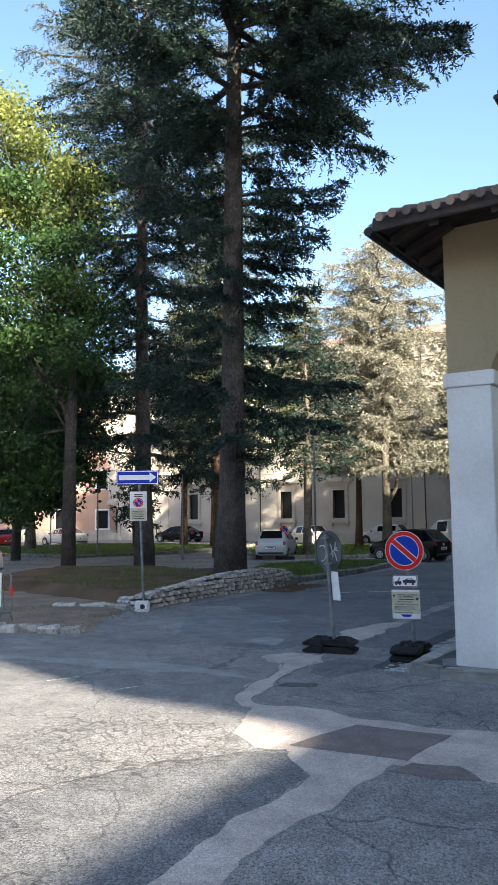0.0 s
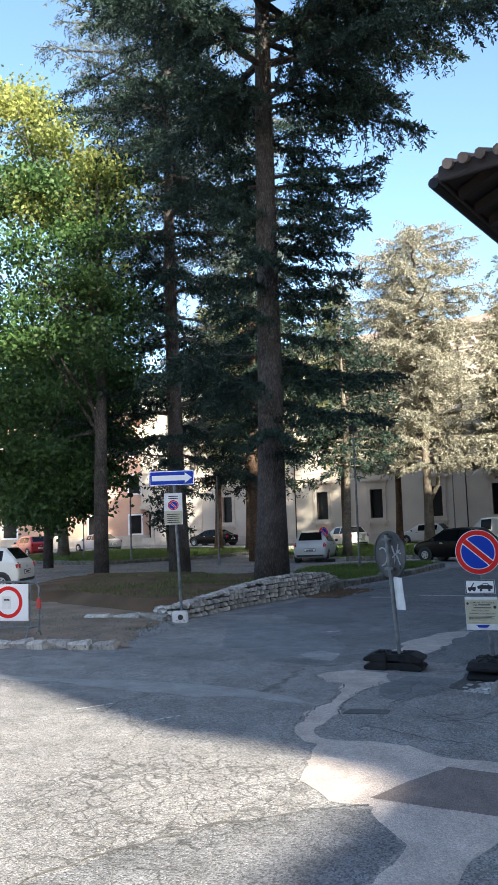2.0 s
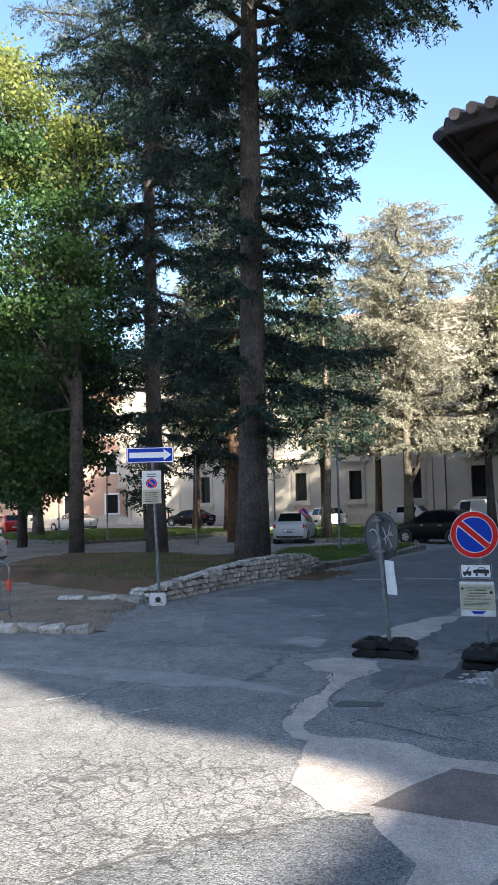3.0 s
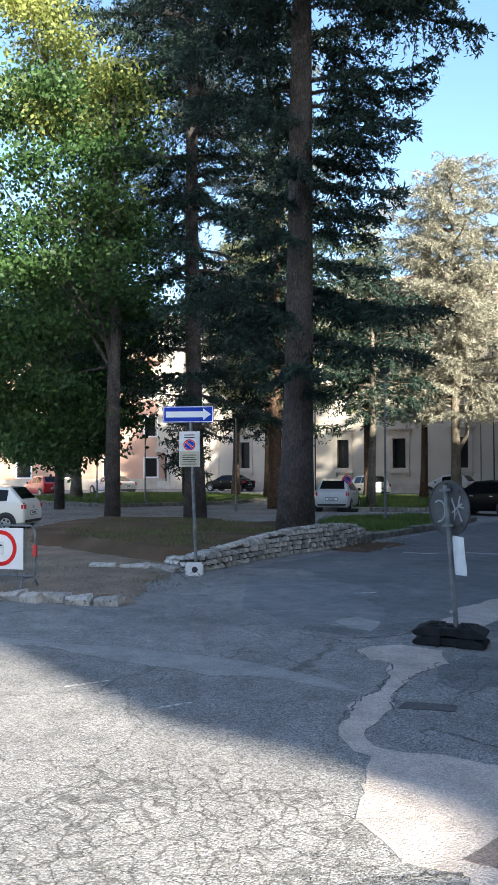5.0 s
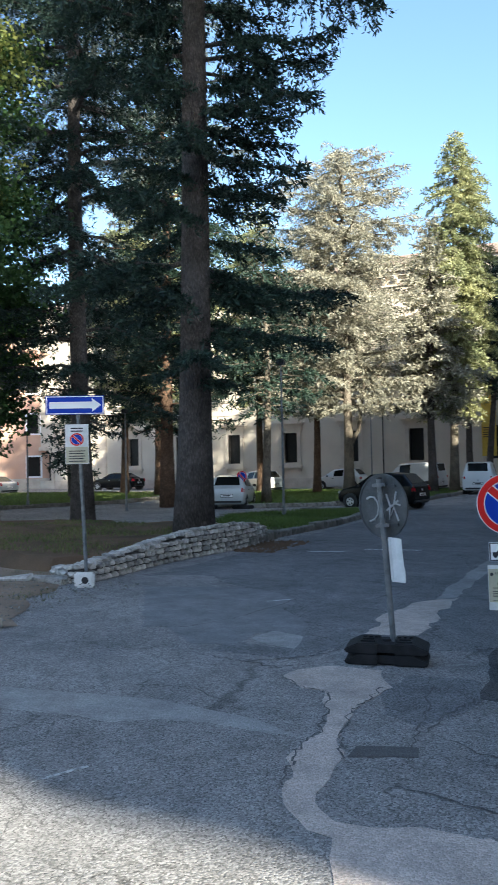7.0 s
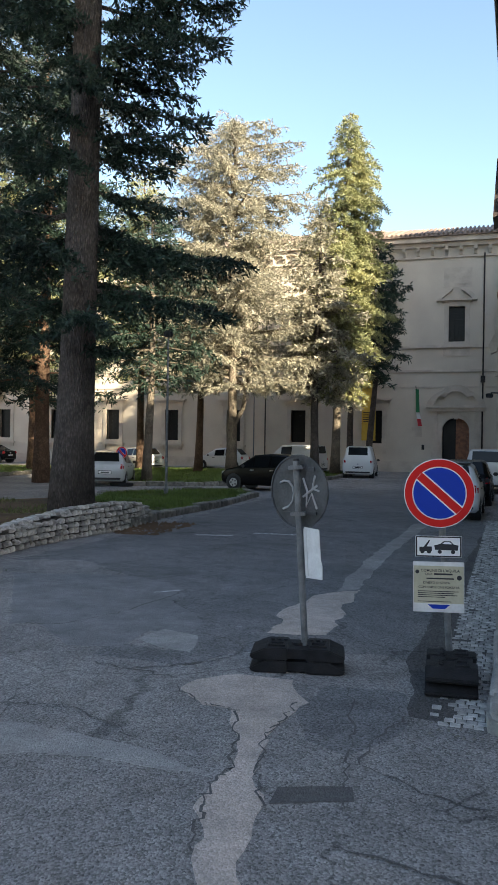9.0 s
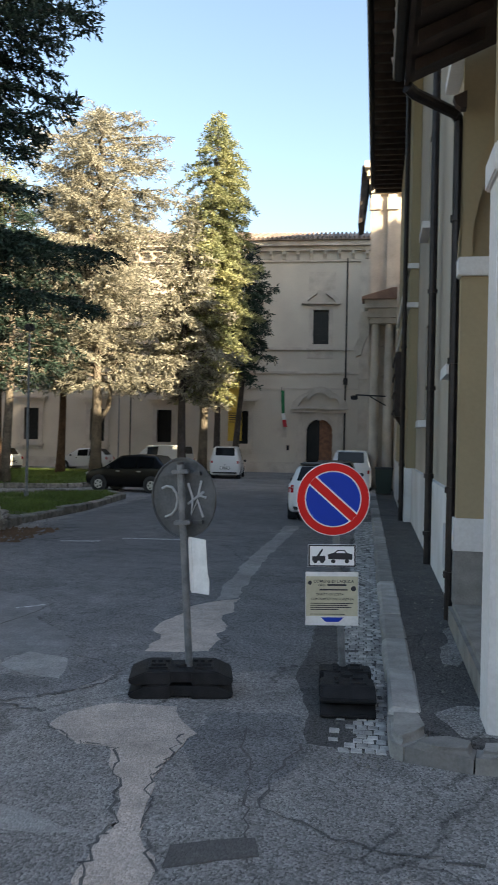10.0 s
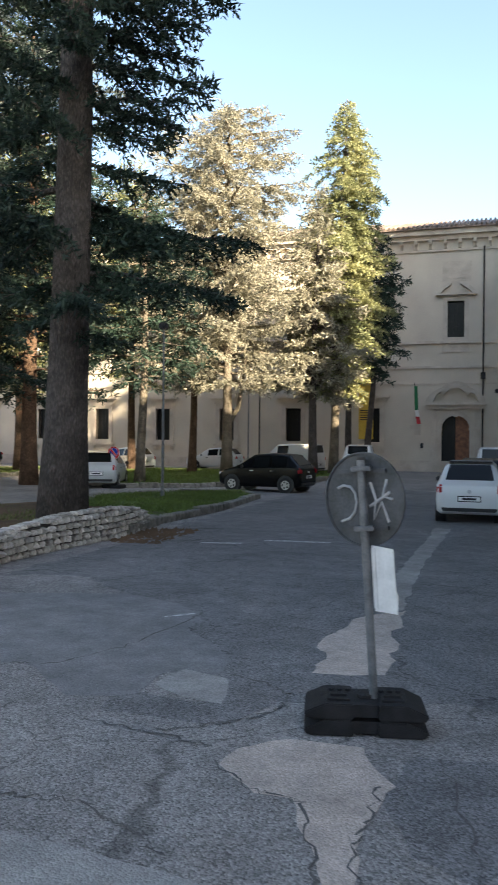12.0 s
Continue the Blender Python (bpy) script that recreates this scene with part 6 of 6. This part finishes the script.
def leafy(name, x, y, z0, height, r0, centre, radii, clumps, per, leaf, mats, label, seed):
    """A broad-leaved tree: trunk, forking limbs and a crown of leaf clumps with gaps."""
    rng = np.random.default_rng(seed)
    t = thing(name, pose(x, y, z0), label, "tree", "trees")
    part("trunk", tube([(0, 0, -0.1), (0.03, 0, height * 0.2), (0.1, 0.05, height * 0.4), (0.0, 0.1, height * 0.75)], [r0 * 1.25, r0, r0 * 0.8, r0 * 0.3], 12), BARK, t, smooth=True)
    groups = [[], []]
    for c in range(clumps):
        u = rng.normal(size=3)
        u /= np.linalg.norm(u)
        p = np.array(centre) + u * np.array(radii) * rng.uniform(0.45, 1.0) ** 0.6
        if c % 8 == 0:
            zr = rng.uniform(0.25, 0.6) * height
            mid = (p + np.array([0, 0, zr])) / 2 + np.array([0, 0, 0.4])
            part("limb", tube([(0, 0, zr), tuple(mid), tuple(p)], [0.07, 0.04, 0.012], 5, None, False), BARK, t)
        m = int(per * rng.uniform(0.5, 1.4))
        q = p + rng.normal(0, 1, (m, 3)) * np.array([0.62, 0.62, 0.26])
        # higher clumps take the second colour, which can paint a sunlit top
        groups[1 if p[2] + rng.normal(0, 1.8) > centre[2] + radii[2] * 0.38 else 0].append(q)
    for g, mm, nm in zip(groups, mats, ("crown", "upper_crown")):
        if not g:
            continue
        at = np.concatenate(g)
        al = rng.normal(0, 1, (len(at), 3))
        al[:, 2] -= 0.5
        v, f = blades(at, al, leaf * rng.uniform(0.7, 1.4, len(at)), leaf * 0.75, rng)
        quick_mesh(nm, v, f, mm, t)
    return t


CEDAR_FORM = [(3.4, 0.9), (4.3, 2.6), (5.4, 3.7), (6.6, 4.5), (7.4, 2.9), (8.6, 2.5), (10.2, 3.2), (11.4, 3.7), (12.4, 3.0), (13.8, 5.1), (15.5, 7.0), (19, 6.6), (24, 4.2), (30, 0.4)]
conifer("cedar_tree", -12.08, 21.0, 0.36, 30, 0.42, CEDAR_FORM, 122, CEDAR, BARK, "tall dark cedar with thick furrowed trunk on the mound", 101, (0.15, 0.048), 23.0, 0.02, 0.42, (0.03, 0), None, 10, (0.45, 0.3), 0.27)
conifer("cedar_tree", -21.3, 28.5, 0.1, 33, 0.38, [(3.4, 1.6), (4.6, 3.4), (6.5, 5.2), (9, 4.0), (12, 5.4), (16, 6.8), (22, 6.4), (28, 4.5), (33, 0.5)], 84, CEDAR, BARK, "tall dark cedar behind the mound", 102, (0.18, 0.055), 11.5, 0.0, 0.45, (0, 0), None, 8, None, 0.28)
conifer("cedar_tree", -25.9, 34.2, 0.0, 37, 0.26, [(4.0, 2.8), (7, 4.2), (12, 5.5), (18, 8.0), (26, 9.0), (32, 7.0), (37, 1.0)], 78, CEDAR_GREY_SKYLIT, BARK, "grey-green cedar with drooping branches, its needles coloured as sky-lit", 103, (0.25, 0.055), 7.0, 0.12, 0.5)
conifer("pine_tree", -22.9, 37.2, 0.0, 22, 0.36, [(3.4, 2.0), (5, 4.6), (9, 5.0), (14, 4.4), (22, 0.5)], 92, CEDAR, BARK_BROWN, "conifer with bare reddish-brown trunk", 104, (0.24, 0.065), 10.5)
conifer("cedar_tree", -18.2, 38.4, 0.12, 13, 0.22, [(4.0, 1.4), (6.0, 3.2), (10, 2.8), (13, 0.3)], 64, CEDAR, BARK_PALE, "slender grey-trunked conifer on the lawn", 105, (0.28, 0.075), 7.0, 0.1, 0.6, (0.01, 0))
conifer("cedar_tree", -20.05, 49.6, 0.12, 16, 0.24, [(4.8, 2.2), (8, 3.4), (12, 2.8), (16, 0.4)], 80, CEDAR_SUNLIT, BARK_BROWN, "slender conifer with drooping boughs on the lawn", 106, (0.3, 0.075), 10.0, 0.1, 0.6)
conifer("blue_cedar", -17.5, 48.0, 0.12, 20, 0.3, [(4.6, 3.2), (6.5, 5.4), (9, 5.4), (12, 4.8), (15, 5.0), (18, 3.9), (20, 1.6)], 120, CEDAR_SUNLIT, BARK_PALE, "sunlit pale blue cedar with spreading layered branches", 107, (0.22, 0.055), 11.0, 0.22, 0.5, (0, 0), [(2.5, 1.1, 0.1, 6.5)])
conifer("spruce_tree", -12.3, 51.8, 0.12, 21.5, 0.27, [(4.6, 1.4), (6, 2.5), (10, 2.9), (15, 2.8), (18.5, 2.1), (20.5, 1.1), (21.5, 0.4)], 250, SPRUCE_SUNLIT, BARK_PALE, "tall slender sunlit conifer with yellowish-green foliage", 108, (0.22, 0.065), 13.0, -0.15, 0.7, (0.028, 0), None, 0, (0.0, 0.25))
conifer("cedar_tree", -13.1, 50.0, 0.12, 16, 0.26, [(4.4, 2.6), (7, 3.8), (10, 2.8), (16, 0.4)], 90, CEDAR_SUNLIT, BARK, "dark-trunked cedar beside the slender conifer", 109, (0.3, 0.085), 11.0, 0.1, 0.6, (0.01, 0))
conifer("cedar_tree", -11.85, 55.0, 0.0, 14, 0.24, [(6, 1.0), (8, 1.8), (11, 1.5), (14, 0.3)], 60, CEDAR, BARK, "dark conifer behind the slender one", 110, (0.3, 0.085), 11.0)
conifer("cedar_tree", -11.0, 56.6, 0.0, 15, 0.24, [(6, 1.4), (9, 2.4), (12, 2.0), (15, 0.3)], 80, CEDAR, BARK, "dark leaning conifer near the palace", 111, (0.3, 0.085), 11.0, 0, 0.6, (0.06, 0))
conifer("cedar_tree", -33.5, 48.5, 0.12, 20, 0.27, [(5, 2.5), (9, 4.8), (14, 4.4), (20, 0.5)], 90, CEDAR_SUNLIT, BARK_BROWN, "conifer on the far lawn", 112, (0.36, 0.1), 6.5, 0.1, 0.6)
conifer("cedar_tree", -29.5, 46.5, 0.12, 22, 0.3, [(5, 2.5), (9, 5.0), (15, 4.4), (22, 0.5)], 110, SPRUCE_SUNLIT, BARK_BROWN, "sun-dappled conifer on the far lawn", 113, (0.36, 0.1), 6.5, 0.1, 0.6)
conifer("cedar_tree", -40.5, 40.0, 0.12, 15, 0.36, [(3.5, 2.0), (5, 4.0), (9, 4.0), (15, 0.5)], 80, CEDAR, BARK_PALE, "dark conifer with a lit pale trunk by the lawn", 114, (0.36, 0.1), 6.5, 0.1, 0.6)
conifer("cedar_tree", -34.5, 44.0, 0.12, 8, 0.14, [(1.2, 2.0), (3, 2.2), (8, 0.3)], 60, CEDAR, BARK, "young conifer with low branches on the lawn", 115, (0.34, 0.1), 6.5, 0.1, 0.5)
conifer("cedar_tree", -24.5, 51.0, 0.12, 19, 0.25, [(5.5, 2.0), (9, 4.0), (14, 3.6), (19, 0.5)], 100, SPRUCE_SUNLIT, BARK_BROWN, "sunlit yellowish conifer on the lawn", 116, (0.3, 0.075), 10.0, 0.1, 0.6)
leafy("maple_tree", -21.9, 24.5, 0.07, 21, 0.24, (-3.0, -1.2, 11.2), (4.7, 4.2, 9.4), 140, 520, 0.17, (MAPLE, MAPLE_SUNLIT), "broad green maple with upper leaves coloured sunlit yellow", 121)
leafy("maple_tree", -32.0, 31.0, 0.0, 13, 0.22, (0, 0, 7.5), (5.0, 5.0, 5.5), 200, 170, 0.24, (MAPLE, MAPLE), "green broad-leaved tree in shade", 122)
# added out of view; its crown is shaped to fray the strip's shadow edge
conifer("cedar_tree", 21.0, -4.5, 0.0, 21, 0.3, [(12, 1.5), (14.3, 2.4), (15.2, 3.6), (15.9, 5.1), (16.6, 5.0), (17.3, 4.6), (19, 2.0), (21, 0.3)], 46, CEDAR, BARK, "unseen cedar added to cast ragged shade along the strip of sun", 130, (0.3, 0.1), 13.0, 0.02, 0.3)
